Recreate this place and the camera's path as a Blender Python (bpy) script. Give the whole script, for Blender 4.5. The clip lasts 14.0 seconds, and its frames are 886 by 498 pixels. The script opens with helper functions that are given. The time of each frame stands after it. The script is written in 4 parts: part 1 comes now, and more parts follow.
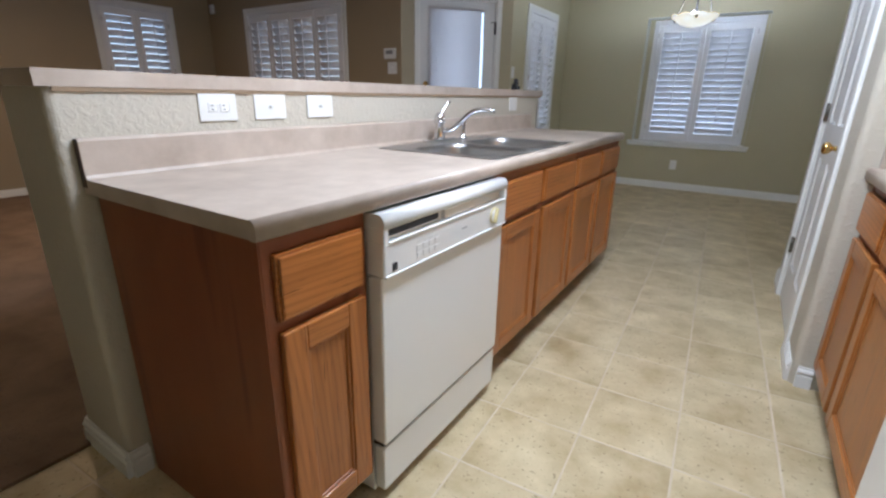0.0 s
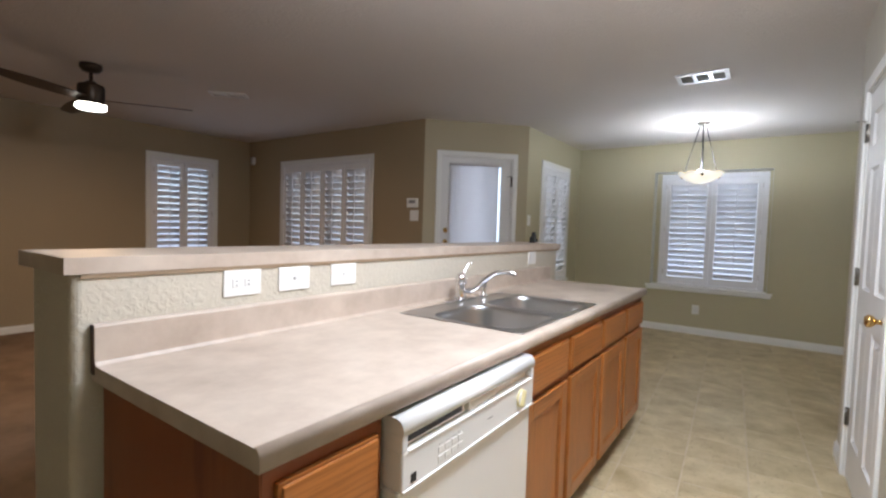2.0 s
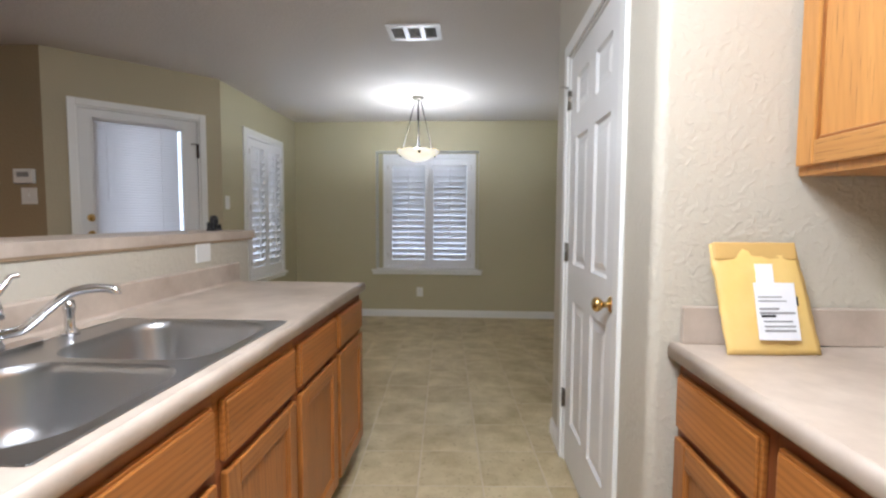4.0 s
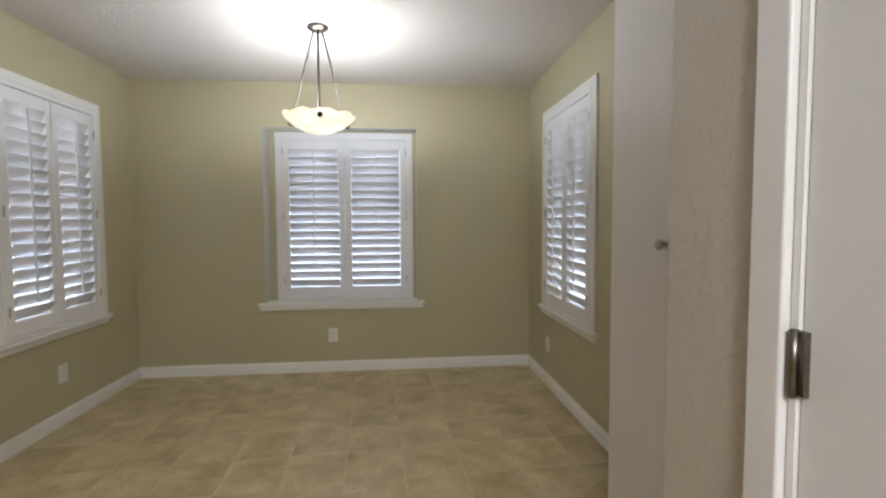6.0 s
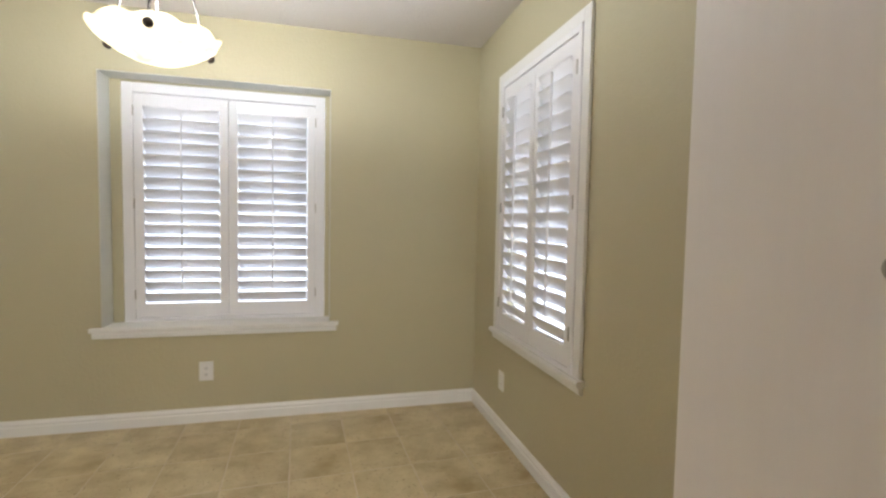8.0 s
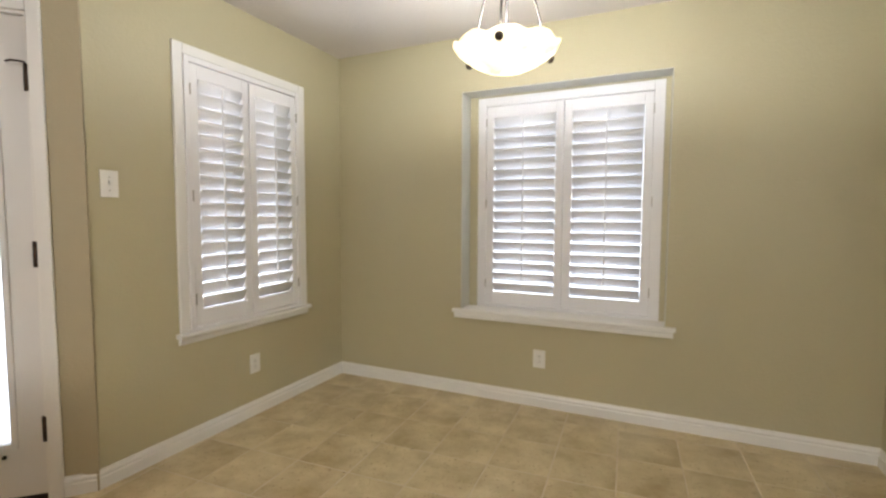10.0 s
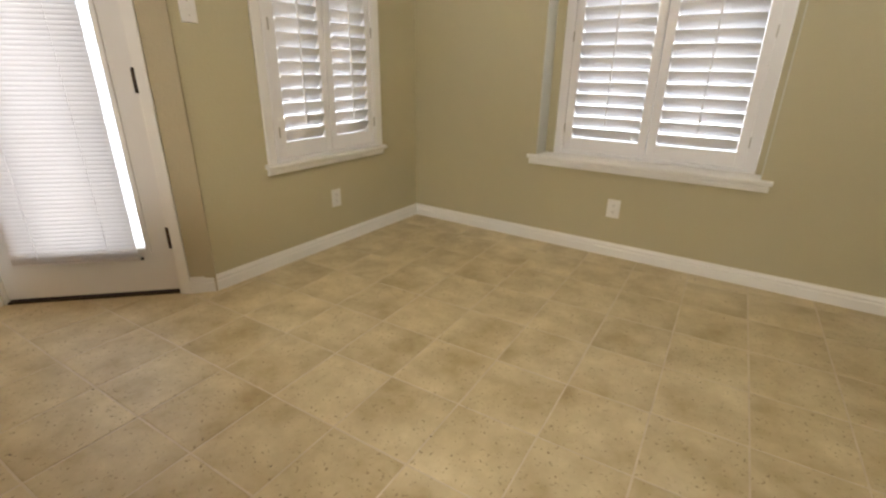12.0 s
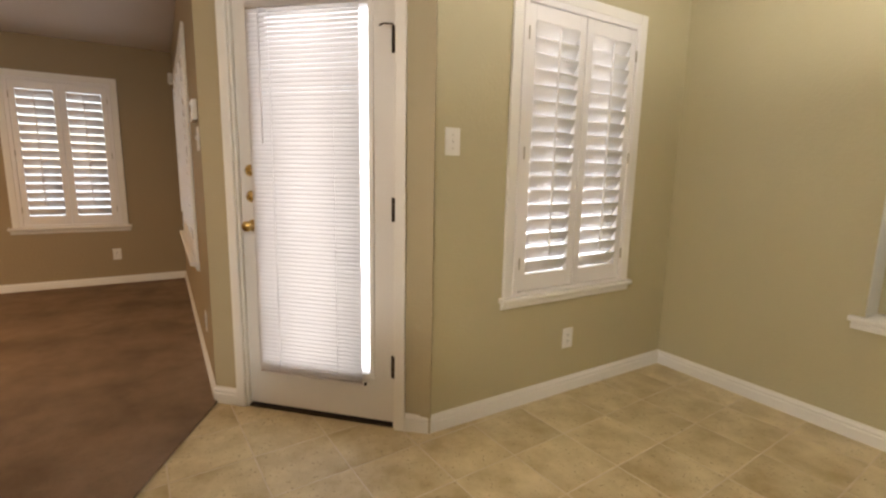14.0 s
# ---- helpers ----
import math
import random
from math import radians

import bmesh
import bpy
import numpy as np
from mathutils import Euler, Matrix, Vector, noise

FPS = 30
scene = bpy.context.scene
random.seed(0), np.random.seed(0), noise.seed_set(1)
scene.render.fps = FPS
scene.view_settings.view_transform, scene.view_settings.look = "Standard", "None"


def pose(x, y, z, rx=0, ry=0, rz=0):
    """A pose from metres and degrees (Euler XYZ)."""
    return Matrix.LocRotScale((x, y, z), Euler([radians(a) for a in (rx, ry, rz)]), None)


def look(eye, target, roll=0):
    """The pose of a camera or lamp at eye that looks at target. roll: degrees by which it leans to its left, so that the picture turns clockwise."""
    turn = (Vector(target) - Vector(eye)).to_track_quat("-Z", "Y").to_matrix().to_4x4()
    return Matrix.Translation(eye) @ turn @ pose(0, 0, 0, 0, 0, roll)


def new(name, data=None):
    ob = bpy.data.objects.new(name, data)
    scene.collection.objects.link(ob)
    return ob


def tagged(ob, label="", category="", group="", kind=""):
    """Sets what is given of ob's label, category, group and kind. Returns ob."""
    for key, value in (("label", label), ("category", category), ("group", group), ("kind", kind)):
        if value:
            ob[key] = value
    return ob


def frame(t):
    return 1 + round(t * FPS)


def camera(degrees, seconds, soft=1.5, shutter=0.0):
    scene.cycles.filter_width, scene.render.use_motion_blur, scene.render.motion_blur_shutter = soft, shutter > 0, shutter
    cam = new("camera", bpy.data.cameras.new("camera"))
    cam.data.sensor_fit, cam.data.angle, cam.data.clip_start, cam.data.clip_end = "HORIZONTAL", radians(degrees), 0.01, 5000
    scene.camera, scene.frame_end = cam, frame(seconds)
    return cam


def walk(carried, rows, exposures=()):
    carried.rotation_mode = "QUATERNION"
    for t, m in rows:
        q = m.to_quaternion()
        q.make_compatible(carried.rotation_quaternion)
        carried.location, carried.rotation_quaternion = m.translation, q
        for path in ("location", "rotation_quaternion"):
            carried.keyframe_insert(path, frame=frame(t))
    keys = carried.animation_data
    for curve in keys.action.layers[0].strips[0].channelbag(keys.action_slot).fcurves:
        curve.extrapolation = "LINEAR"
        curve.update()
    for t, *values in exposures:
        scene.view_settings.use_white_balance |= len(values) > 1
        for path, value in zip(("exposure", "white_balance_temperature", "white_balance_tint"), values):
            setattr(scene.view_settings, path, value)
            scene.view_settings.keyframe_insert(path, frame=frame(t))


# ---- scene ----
cam = camera(87.5, 14.0, soft=2.4)
PATH = [
    (0, (0.633, -0.049, 1.131), (-0.392, 1.547, 0.5), 1.1),
    (0.5, (0.619, -0.083, 1.148), (-0.51, 1.469, 0.583), 1.1),
    (1, (0.59, -0.06, 1.212), (-0.578, 1.532, 0.894), 1.5),
    (1.5, (0.567, -0.033, 1.27), (-0.628, 1.568, 1.183), 1.7),
    (2, (0.559, 0.012, 1.271), (-0.588, 1.648, 1.178), 1.8),
    (2.5, (0.555, 0.164, 1.254), (-0.215, 2.008, 1.16), 1.4),
    (3, (0.528, 0.324, 1.244), (0.245, 2.302, 1.147), 0.1),
    (3.2, (0.513, 0.395, 1.231), (0.331, 2.383, 1.108), 0.0),
    (5.3, (0.426, 2.106, 1.263), (0.358, 4.101, 1.133), 0.7),
    (5.5, (0.435, 2.277, 1.249), (0.392, 4.273, 1.139), 0.9),
    (5.6, (0.407, 2.35, 1.248), (0.387, 4.347, 1.142), 0.8),
    (6, (0.412, 2.691, 1.274), (0.602, 4.679, 1.164), -0.3),
    (6.5, (0.484, 3.03, 1.252), (0.857, 4.989, 1.104), -0.3),
    (7, (0.534, 3.269, 1.244), (1.005, 5.203, 1.055), 1.5),
    (7.5, (0.545, 3.508, 1.237), (1.124, 5.417, 1.097), 2.6),
    (8, (0.546, 3.642, 1.249), (1.039, 5.577, 1.142), 1.1),
    (8.5, (0.559, 3.723, 1.244), (0.604, 5.719, 1.127), 0.4),
    (9, (0.524, 3.746, 1.245), (0.159, 5.709, 1.127), 0.1),
    (9.2, (0.497, 3.744, 1.239), (0.012, 5.681, 1.126), 0.2),
    (11.3, (0.565, 3.76, 1.223), (-0.552, 5.388, 0.903), -0.2),
    (11.5, (0.557, 3.757, 1.2), (-0.539, 5.366, 0.738), -0.0),
    (12, (0.544, 3.744, 1.14), (-0.502, 5.287, 0.414), 0.7),
    (12.5, (0.535, 3.749, 1.124), (-0.5, 5.256, 0.314), 1.1),
    (13, (0.524, 3.764, 1.155), (-0.641, 5.202, 0.397), 0.2),
    (13.5, (0.39, 3.805, 1.17), (-1.083, 5.001, 0.536), -0.2),
    (14, (0.054, 3.896, 1.243), (-1.633, 4.922, 0.921), 1.1),
]
EXPOSURES = [(0.0, -0.25, 5180, 9), (1.5, -0.06, 5500, 10), (3.0, -0.1, 5620, 10), (5.3, 0.02, 5780, 9), (6.5, 0.18, 6000, 9), (8.0, 0.65, 6120, 10), (9.2, 0.63, 6220, 10),
             (11.3, 0.65, 6730, 10), (12.5, 0.66, 6920, 10), (13.5, 0.65, 7120, 10), (14.0, 0.65, 7450, 13)]
walk(cam, [(t, look(eye, target, roll)) for t, eye, target, roll in PATH], EXPOSURES)

# ---- world and lights ----
world = bpy.data.worlds.new("daylight")
scene.world = world
world.use_nodes = True
wn = world.node_tree.nodes
sky = wn.new("ShaderNodeTexSky")
sky.sky_type = "NISHITA"
sky.sun_disc = False
sky.sun_elevation = radians(40)
sky.sun_rotation = radians(200)
wn["Background"].inputs["Strength"].default_value = 0.15
world.node_tree.links.new(sky.outputs[0], wn["Background"].inputs["Color"])


def lamp(name, kind, energy, color, m, **settings):
    data = bpy.data.lights.new(name, kind)
    data.energy, data.color = energy, color
    ob = new(name, data)
    ob.matrix_world = m
    if kind == "AREA":
        data.shape, data.size, data.size_y = "RECTANGLE", settings["sx"], settings["sy"]
    else:
        data.shadow_soft_size = settings["radius"]
    return ob


sun = bpy.data.lights.new("sun", "SUN")
sun.energy, sun.angle, sun.color = 1.2, radians(10), (1.0, 0.96, 0.9)
new("sun", sun).matrix_world = look((0, 0, 8), (-2.0, 4.8, 0))
# unseen kitchen ceiling light, above the walk, as one soft point lamp
lamp("kitchen_lamp", "POINT", 66, (1.0, 0.99, 0.975), pose(0.25, 1.20, 2.20), radius=0.22)
# added downward fill for that same light; no panel hangs here
lamp("kitchen_fill", "AREA", 34, (1.0, 0.99, 0.975), pose(0.45, 1.30, 2.42), sx=0.3, sy=1.0)
# bulbs that stand in the pendant's bowl
for k in range(3):
    a = radians(30 + 120 * k)
    lamp("pendant_bulb", "POINT", 13.5, (0.97, 0.98, 1.0), pose(-0.06 + 0.045 * math.cos(a), 5.60 + 0.045 * math.sin(a), 1.945), radius=0.04)
lamp("fan_lamp", "AREA", 23, (1.0, 0.62, 0.30), pose(-3.85, 1.42, 2.104), sx=0.13, sy=0.13)
# daylight just outside the windows and the glazed door: centre, size, turn, watts
for wx, wy, wz, ww, wh, turn, watts in ((-0.07, 7.12, 1.30, 2.10, 2.10, 0, 34), (-2.05, 5.825, 1.30, 1.46, 2.00, 90, 26), (1.87, 5.805, 1.30, 1.60, 2.00, -90, 23),
                                        (-6.20, 3.11, 1.30, 1.50, 2.00, 90, 8), (-4.23, 4.40, 1.30, 2.40, 2.00, 0, 13), (-2.338, 4.677, 1.115, 0.75, 1.95, 45.17, 12.5)):
    lamp("window_daylight", "AREA", watts, (0.82, 0.87, 1.0), pose(wx, wy, wz, 0, 0, turn) @ pose(0, 0, 0, -90), sx=ww, sy=wh)

# ---- materials ----


def material(name, color, rough=0.5, metal=0.0, second=None, scale=6.0, amount=0.5, bump=0.0, bump_scale=60.0, detail=4.0,
             stretch=(1, 1, 1), per_object=0.0, coat=0.0, transmission=0.0, emit=None, emit_strength=0.0, rough_var=0.0, fine=None, fine_scale=120.0):
    """A procedural surface: two colours mixed by a noise, a second finer noise, relief and a change of tone from object to object."""
    mat = bpy.data.materials.new(name)
    mat.use_nodes = True
    nt = mat.node_tree
    n, link = nt.nodes, nt.links.new
    b = n["Principled BSDF"]
    b.inputs["Base Color"].default_value = (*color, 1)
    b.inputs["Roughness"].default_value = rough
    b.inputs["Metallic"].default_value = metal
    b.inputs["Coat Weight"].default_value = coat
    b.inputs["Transmission Weight"].default_value = transmission
    if emit:
        b.inputs["Emission Color"].default_value = (*emit, 1)
        b.inputs["Emission Strength"].default_value = emit_strength
    tc = n.new("ShaderNodeTexCoord")
    mp = n.new("ShaderNodeMapping")
    mp.inputs["Scale"].default_value = stretch
    link(tc.outputs["Object"], mp.inputs["Vector"])
    vec = mp.outputs[0]
    if per_object:
        info = n.new("ShaderNodeObjectInfo")
        add = n.new("ShaderNodeVectorMath")
        add.operation = "MULTIPLY_ADD"
        link(info.outputs["Random"], add.inputs[0])
        add.inputs[1].default_value = (17.0, 31.0, 23.0)
        link(vec, add.inputs[2])
        vec = add.outputs[0]
    out = None
    if second:
        no = n.new("ShaderNodeTexNoise")
        no.inputs["Scale"].default_value = scale
        no.inputs["Detail"].default_value = detail
        no.inputs["Roughness"].default_value = 0.6
        link(vec, no.inputs["Vector"])
        ramp = n.new("ShaderNodeValToRGB")
        ramp.color_ramp.elements[0].position = 0.5 - 0.5 * amount
        ramp.color_ramp.elements[1].position = 0.5 + 0.5 * amount
        ramp.color_ramp.elements[0].color = (*color, 1)
        ramp.color_ramp.elements[1].color = (*second, 1)
        link(no.outputs["Fac"], ramp.inputs["Fac"])
        out = ramp.outputs["Color"]
        if fine:
            nf = n.new("ShaderNodeTexNoise")
            nf.inputs["Scale"].default_value = fine_scale
            nf.inputs["Detail"].default_value = 3.0
            link(vec, nf.inputs["Vector"])
            rf = n.new("ShaderNodeValToRGB")
            rf.color_ramp.elements[0].position, rf.color_ramp.elements[1].position = 0.63, 0.70
            link(nf.outputs["Fac"], rf.inputs["Fac"])
            mf = n.new("ShaderNodeMix")
            mf.data_type = "RGBA"
            mf.inputs["B"].default_value = (*fine, 1)
            link(rf.outputs["Color"], mf.inputs["Factor"])
            link(out, mf.inputs["A"])
            out = mf.outputs["Result"]
        if per_object:
            hs = n.new("ShaderNodeHueSaturation")
            ma = n.new("ShaderNodeMapRange")
            ma.inputs["To Min"].default_value, ma.inputs["To Max"].default_value = 1 - per_object, 1 + per_object
            link(info.outputs["Random"], ma.inputs["Value"])
            link(ma.outputs[0], hs.inputs["Value"])
            link(out, hs.inputs["Color"])
            out = hs.outputs["Color"]
        link(out, b.inputs["Base Color"])
        if rough_var:
            mr = n.new("ShaderNodeMapRange")
            mr.inputs["To Min"].default_value, mr.inputs["To Max"].default_value = rough - rough_var, rough + rough_var
            link(no.outputs["Fac"], mr.inputs["Value"])
            link(mr.outputs[0], b.inputs["Roughness"])
    if bump:
        nb = n.new("ShaderNodeTexNoise")
        nb.inputs["Scale"].default_value = bump_scale
        nb.inputs["Detail"].default_value = 4.0
        link(vec, nb.inputs["Vector"])
        bu = n.new("ShaderNodeBump")
        bu.inputs["Strength"].default_value = 0.6
        bu.inputs["Distance"].default_value = bump
        link(nb.outputs["Fac"], bu.inputs["Height"])
        link(bu.outputs[0], b.inputs["Normal"])
    return mat


def plaster(name, color, second, depth, rough):
    """Painted knock-down plaster: flattened islands over a finely grained ground."""
    mat = material(name, color, rough, second=second, scale=1.3, amount=0.9)
    nt = mat.node_tree
    n, link = nt.nodes, nt.links.new
    tc = n.new("ShaderNodeTexCoord")
    no = n.new("ShaderNodeTexNoise")
    no.inputs["Scale"].default_value = 52.0
    no.inputs["Detail"].default_value = 3.5
    no.inputs["Distortion"].default_value = 0.5
    link(tc.outputs["Object"], no.inputs["Vector"])
    ramp = n.new("ShaderNodeValToRGB")
    ramp.color_ramp.elements[0].position, ramp.color_ramp.elements[1].position = 0.44, 0.66
    link(no.outputs["Fac"], ramp.inputs["Fac"])
    fine = n.new("ShaderNodeTexNoise")
    fine.inputs["Scale"].default_value = 180.0
    link(tc.outputs["Object"], fine.inputs["Vector"])
    b1 = n.new("ShaderNodeBump")
    b1.inputs["Strength"].default_value, b1.inputs["Distance"].default_value = 0.6, depth
    link(ramp.outputs["Color"], b1.inputs["Height"])
    b2 = n.new("ShaderNodeBump")
    b2.inputs["Strength"].default_value, b2.inputs["Distance"].default_value = 0.25, 0.0008
    link(fine.outputs["Fac"], b2.inputs["Height"])
    link(b1.outputs[0], b2.inputs["Normal"])
    link(b2.outputs[0], n["Principled BSDF"].inputs["Normal"])
    return mat


def wood(name, dark, light, axis, rough=0.32, rings=0.45):
    """Varnished oak with long grain along one axis: broad growth rings, streaks and short dark pores."""
    s = [38.0, 38.0, 38.0]
    s[axis] = 1.3
    mat = material(name, dark, rough, second=light, scale=1.0, amount=0.75, stretch=s, per_object=0.10, bump=0.0005, bump_scale=3.0, detail=5.0,
                   rough_var=0.08, fine=tuple(c * 0.62 for c in dark), fine_scale=6.0)
    nt = mat.node_tree
    n, link = nt.nodes, nt.links.new
    tc = n.new("ShaderNodeTexCoord")
    info = n.new("ShaderNodeObjectInfo")
    mp = n.new("ShaderNodeMapping")
    r = [1.0, 1.0, 1.0]
    r[axis] = 0.13
    mp.inputs["Scale"].default_value = r
    link(tc.outputs["Object"], mp.inputs["Vector"])
    shift = n.new("ShaderNodeVectorMath")
    shift.operation = "MULTIPLY_ADD"
    shift.inputs[1].default_value = (0.31, 0.23, 0.27)
    link(info.outputs["Random"], shift.inputs[0])
    link(mp.outputs[0], shift.inputs[2])
    wave = n.new("ShaderNodeTexWave")
    wave.wave_type, wave.rings_direction = "RINGS", "SPHERICAL"
    wave.inputs["Scale"].default_value = 20.0
    wave.inputs["Distortion"].default_value = 3.0
    wave.inputs["Detail"].default_value = 2.0
    wave.inputs["Detail Scale"].default_value = 1.2
    link(shift.outputs[0], wave.inputs["Vector"])
    ramp = n.new("ShaderNodeValToRGB")
    ramp.color_ramp.elements[0].position, ramp.color_ramp.elements[1].position = 0.0, 0.55
    ramp.color_ramp.elements[0].color = (0.58, 0.50, 0.43, 1)
    ramp.color_ramp.elements[1].color = (1, 1, 1, 1)
    link(wave.outputs["Fac"], ramp.inputs["Fac"])
    mul = n.new("ShaderNodeMix")
    mul.data_type, mul.blend_type = "RGBA", "MULTIPLY"
    mul.inputs["Factor"].default_value = rings
    base = n["Principled BSDF"].inputs["Base Color"]
    link(base.links[0].from_socket, mul.inputs["A"])
    link(ramp.outputs["Color"], mul.inputs["B"])
    link(mul.outputs["Result"], base)
    return mat


M_WALL = plaster("khaki_wall_paint", (0.51, 0.463, 0.300), (0.485, 0.438, 0.28), 0.0008, 0.55)
M_PALE = plaster("pale_cream_wall_paint", (0.55, 0.505, 0.415), (0.525, 0.48, 0.39), 0.0021, 0.55)
# diagonal wall: a mix between the khaki and the tan walls
M_BUFF = plaster("buff_wall", (0.458, 0.398, 0.262), (0.435, 0.376, 0.246), 0.0008, 0.55)
# living room walls: darker and browner than the khaki dining walls
M_TAN = plaster("tan_wall", (0.35, 0.272, 0.165), (0.33, 0.255, 0.152), 0.0014, 0.55)
M_CEIL = plaster("ceiling_paint", (0.68, 0.63, 0.58), (0.65, 0.60, 0.55), 0.002, 0.8)
M_WHITE = material("white_trim_paint", (0.84, 0.83, 0.80), 0.38, second=(0.80, 0.79, 0.75), scale=3.0, bump=0.0004, bump_scale=90)
M_DOOR = material("white_door_paint", (0.80, 0.79, 0.77), 0.42, second=(0.77, 0.76, 0.74), scale=2.0, bump=0.0004, bump_scale=60, stretch=(4, 4, 0.5))
M_SHUT = material("white_shutter_paint", (0.86, 0.85, 0.85), 0.35, second=(0.84, 0.83, 0.83), scale=4.0)
M_CLOSET = material("pale_melamine", (0.78, 0.75, 0.71), 0.45, second=(0.75, 0.72, 0.68), scale=3.0, stretch=(6, 6, 0.6), bump=0.0003, bump_scale=40)
M_TILE = material("ceramic_floor_tile", (0.345, 0.255, 0.118), 0.42, second=(0.70, 0.60, 0.385), scale=4.6, amount=0.48, per_object=0.03, bump=0.0012, bump_scale=38,
                  detail=6.0, rough_var=0.10, fine=(0.29, 0.215, 0.115), fine_scale=75.0)
M_GROUT = material("grout", (0.68, 0.60, 0.46), 0.8, second=(0.52, 0.43, 0.30), scale=9.0, bump=0.001, bump_scale=200)
M_CARPET = material("brown_carpet", (0.17, 0.108, 0.065), 0.95, second=(0.295, 0.20, 0.128), scale=2.6, amount=0.35, bump=0.012, bump_scale=260, fine=(0.08, 0.05, 0.032), fine_scale=190.0)
M_LAM = material("beige_laminate", (0.38, 0.305, 0.24), 0.46, second=(0.57, 0.485, 0.40), scale=6.0, amount=0.42, bump=0.0002, bump_scale=120, detail=7.0, rough_var=0.06)
M_OAK_V = wood("oak_upright_grain", (0.25, 0.082, 0.014), (0.49, 0.192, 0.042), 2)
# wall cabinets: paler, yellower and fainter in the rings than the base cabinets
M_OAK_PALER_V = wood("paler_oak_upright_grain", (0.41, 0.178, 0.040), (0.58, 0.285, 0.078), 2, rings=0.14)
M_OAK_PALER_H = wood("paler_oak_level_grain", (0.41, 0.178, 0.040), (0.58, 0.285, 0.078), 0, rings=0.14)
M_OAK_H = wood("oak_level_grain", (0.25, 0.082, 0.014), (0.49, 0.192, 0.042), 0)
M_END = material("reddish_veneer", (0.215, 0.064, 0.020), 0.42, second=(0.26, 0.083, 0.028), scale=1.0, stretch=(9, 9, 0.9), bump=0.0003, bump_scale=20, fine=(0.165, 0.048, 0.015), fine_scale=0.9)
M_TANBAND = material("tan_band", (0.27, 0.19, 0.115), 0.5, second=(0.31, 0.225, 0.14), scale=8.0)
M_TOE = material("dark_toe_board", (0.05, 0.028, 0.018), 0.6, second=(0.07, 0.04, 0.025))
M_APPL = material("white_enamel", (0.80, 0.80, 0.78), 0.22, second=(0.78, 0.78, 0.76), scale=2.0, coat=0.3)
M_PLAST = material("white_plastic", (0.82, 0.81, 0.78), 0.35, second=(0.79, 0.78, 0.75), scale=8.0)
M_IVORY = material("cream_plastic", (0.74, 0.70, 0.60), 0.35, second=(0.70, 0.66, 0.56), scale=8.0)
M_PEWTER = material("dark_pewter", (0.24, 0.215, 0.18), 0.35, 1.0, second=(0.18, 0.16, 0.135), scale=15)
M_GREY = material("grey_print", (0.30, 0.30, 0.30), 0.6, second=(0.24, 0.24, 0.24), scale=30)
M_DARK = material("dark_slot", (0.02, 0.02, 0.02), 0.6, second=(0.03, 0.03, 0.03), scale=20)
M_STEEL = material("brushed_stainless", (0.46, 0.46, 0.465), 0.30, 1.0, second=(0.40, 0.40, 0.40), scale=3.0, rough_var=0.05)
M_CHROME = material("chrome", (0.80, 0.80, 0.82), 0.08, 1.0, second=(0.72, 0.72, 0.74), scale=10)
M_NICKEL = material("brushed_nickel", (0.50, 0.47, 0.42), 0.32, 1.0, second=(0.42, 0.39, 0.35), scale=15)
M_BRASS = material("polished_brass", (0.72, 0.50, 0.20), 0.18, 1.0, second=(0.62, 0.42, 0.16), scale=20)
M_BRONZE = material("dark_bronze", (0.05, 0.035, 0.025), 0.4, 0.7, second=(0.07, 0.05, 0.035), scale=15)
M_ROD = material("blackened_rod", (0.012, 0.010, 0.009), 0.7, 0.0, second=(0.018, 0.015, 0.013), scale=25)
M_BLADE = material("dark_walnut_blade", (0.035, 0.020, 0.013), 0.45, second=(0.06, 0.035, 0.02), scale=3.0, stretch=(1, 12, 1))
M_COOK = material("speckled_cooktop_glass", (0.055, 0.06, 0.07), 0.25, second=(0.12, 0.125, 0.14), scale=140, amount=0.4, bump=0.0004, bump_scale=200)
M_PACK = material("yellow_bubble_mailer", (0.80, 0.575, 0.225), 0.45, second=(0.78, 0.53, 0.15), scale=9.0, bump=0.004, bump_scale=28)
M_FLAP = material("tan_mailer_flap", (0.66, 0.43, 0.15), 0.5, second=(0.60, 0.38, 0.12), scale=9.0, bump=0.003, bump_scale=25)
M_PAPER = material("white_paper_label", (0.82, 0.82, 0.84), 0.6, second=(0.78, 0.78, 0.80), scale=20)
M_BOWL = material("alabaster_glass", (0.95, 0.90, 0.76), 0.3, second=(0.74, 0.58, 0.33), scale=13.0, amount=0.4, emit=(1.0, 0.90, 0.70), emit_strength=1.15)
_n = M_BOWL.node_tree.nodes["Principled BSDF"]
M_BOWL.node_tree.links.new(_n.inputs["Base Color"].links[0].from_socket, _n.inputs["Emission Color"])
M_FANLIT = material("lit_fan_diffuser", (0.85, 0.82, 0.75), 0.5, emit=(1.0, 0.86, 0.66), emit_strength=9.0)
M_BLIND = material("white_vinyl_blind", (0.80, 0.79, 0.78), 0.45, second=(0.77, 0.76, 0.75), scale=6.0)
_b = M_BLIND.node_tree.nodes["Principled BSDF"]
_b.inputs["Transmission Weight"].default_value = 0.0
_tr = M_BLIND.node_tree.nodes.new("ShaderNodeBsdfTranslucent")
_tr.inputs["Color"].default_value = (0.86, 0.83, 0.81, 1)
_mx = M_BLIND.node_tree.nodes.new("ShaderNodeMixShader")
_mx.inputs[0].default_value = 0.72
M_BLIND.node_tree.links.new(_b.outputs[0], _mx.inputs[1])
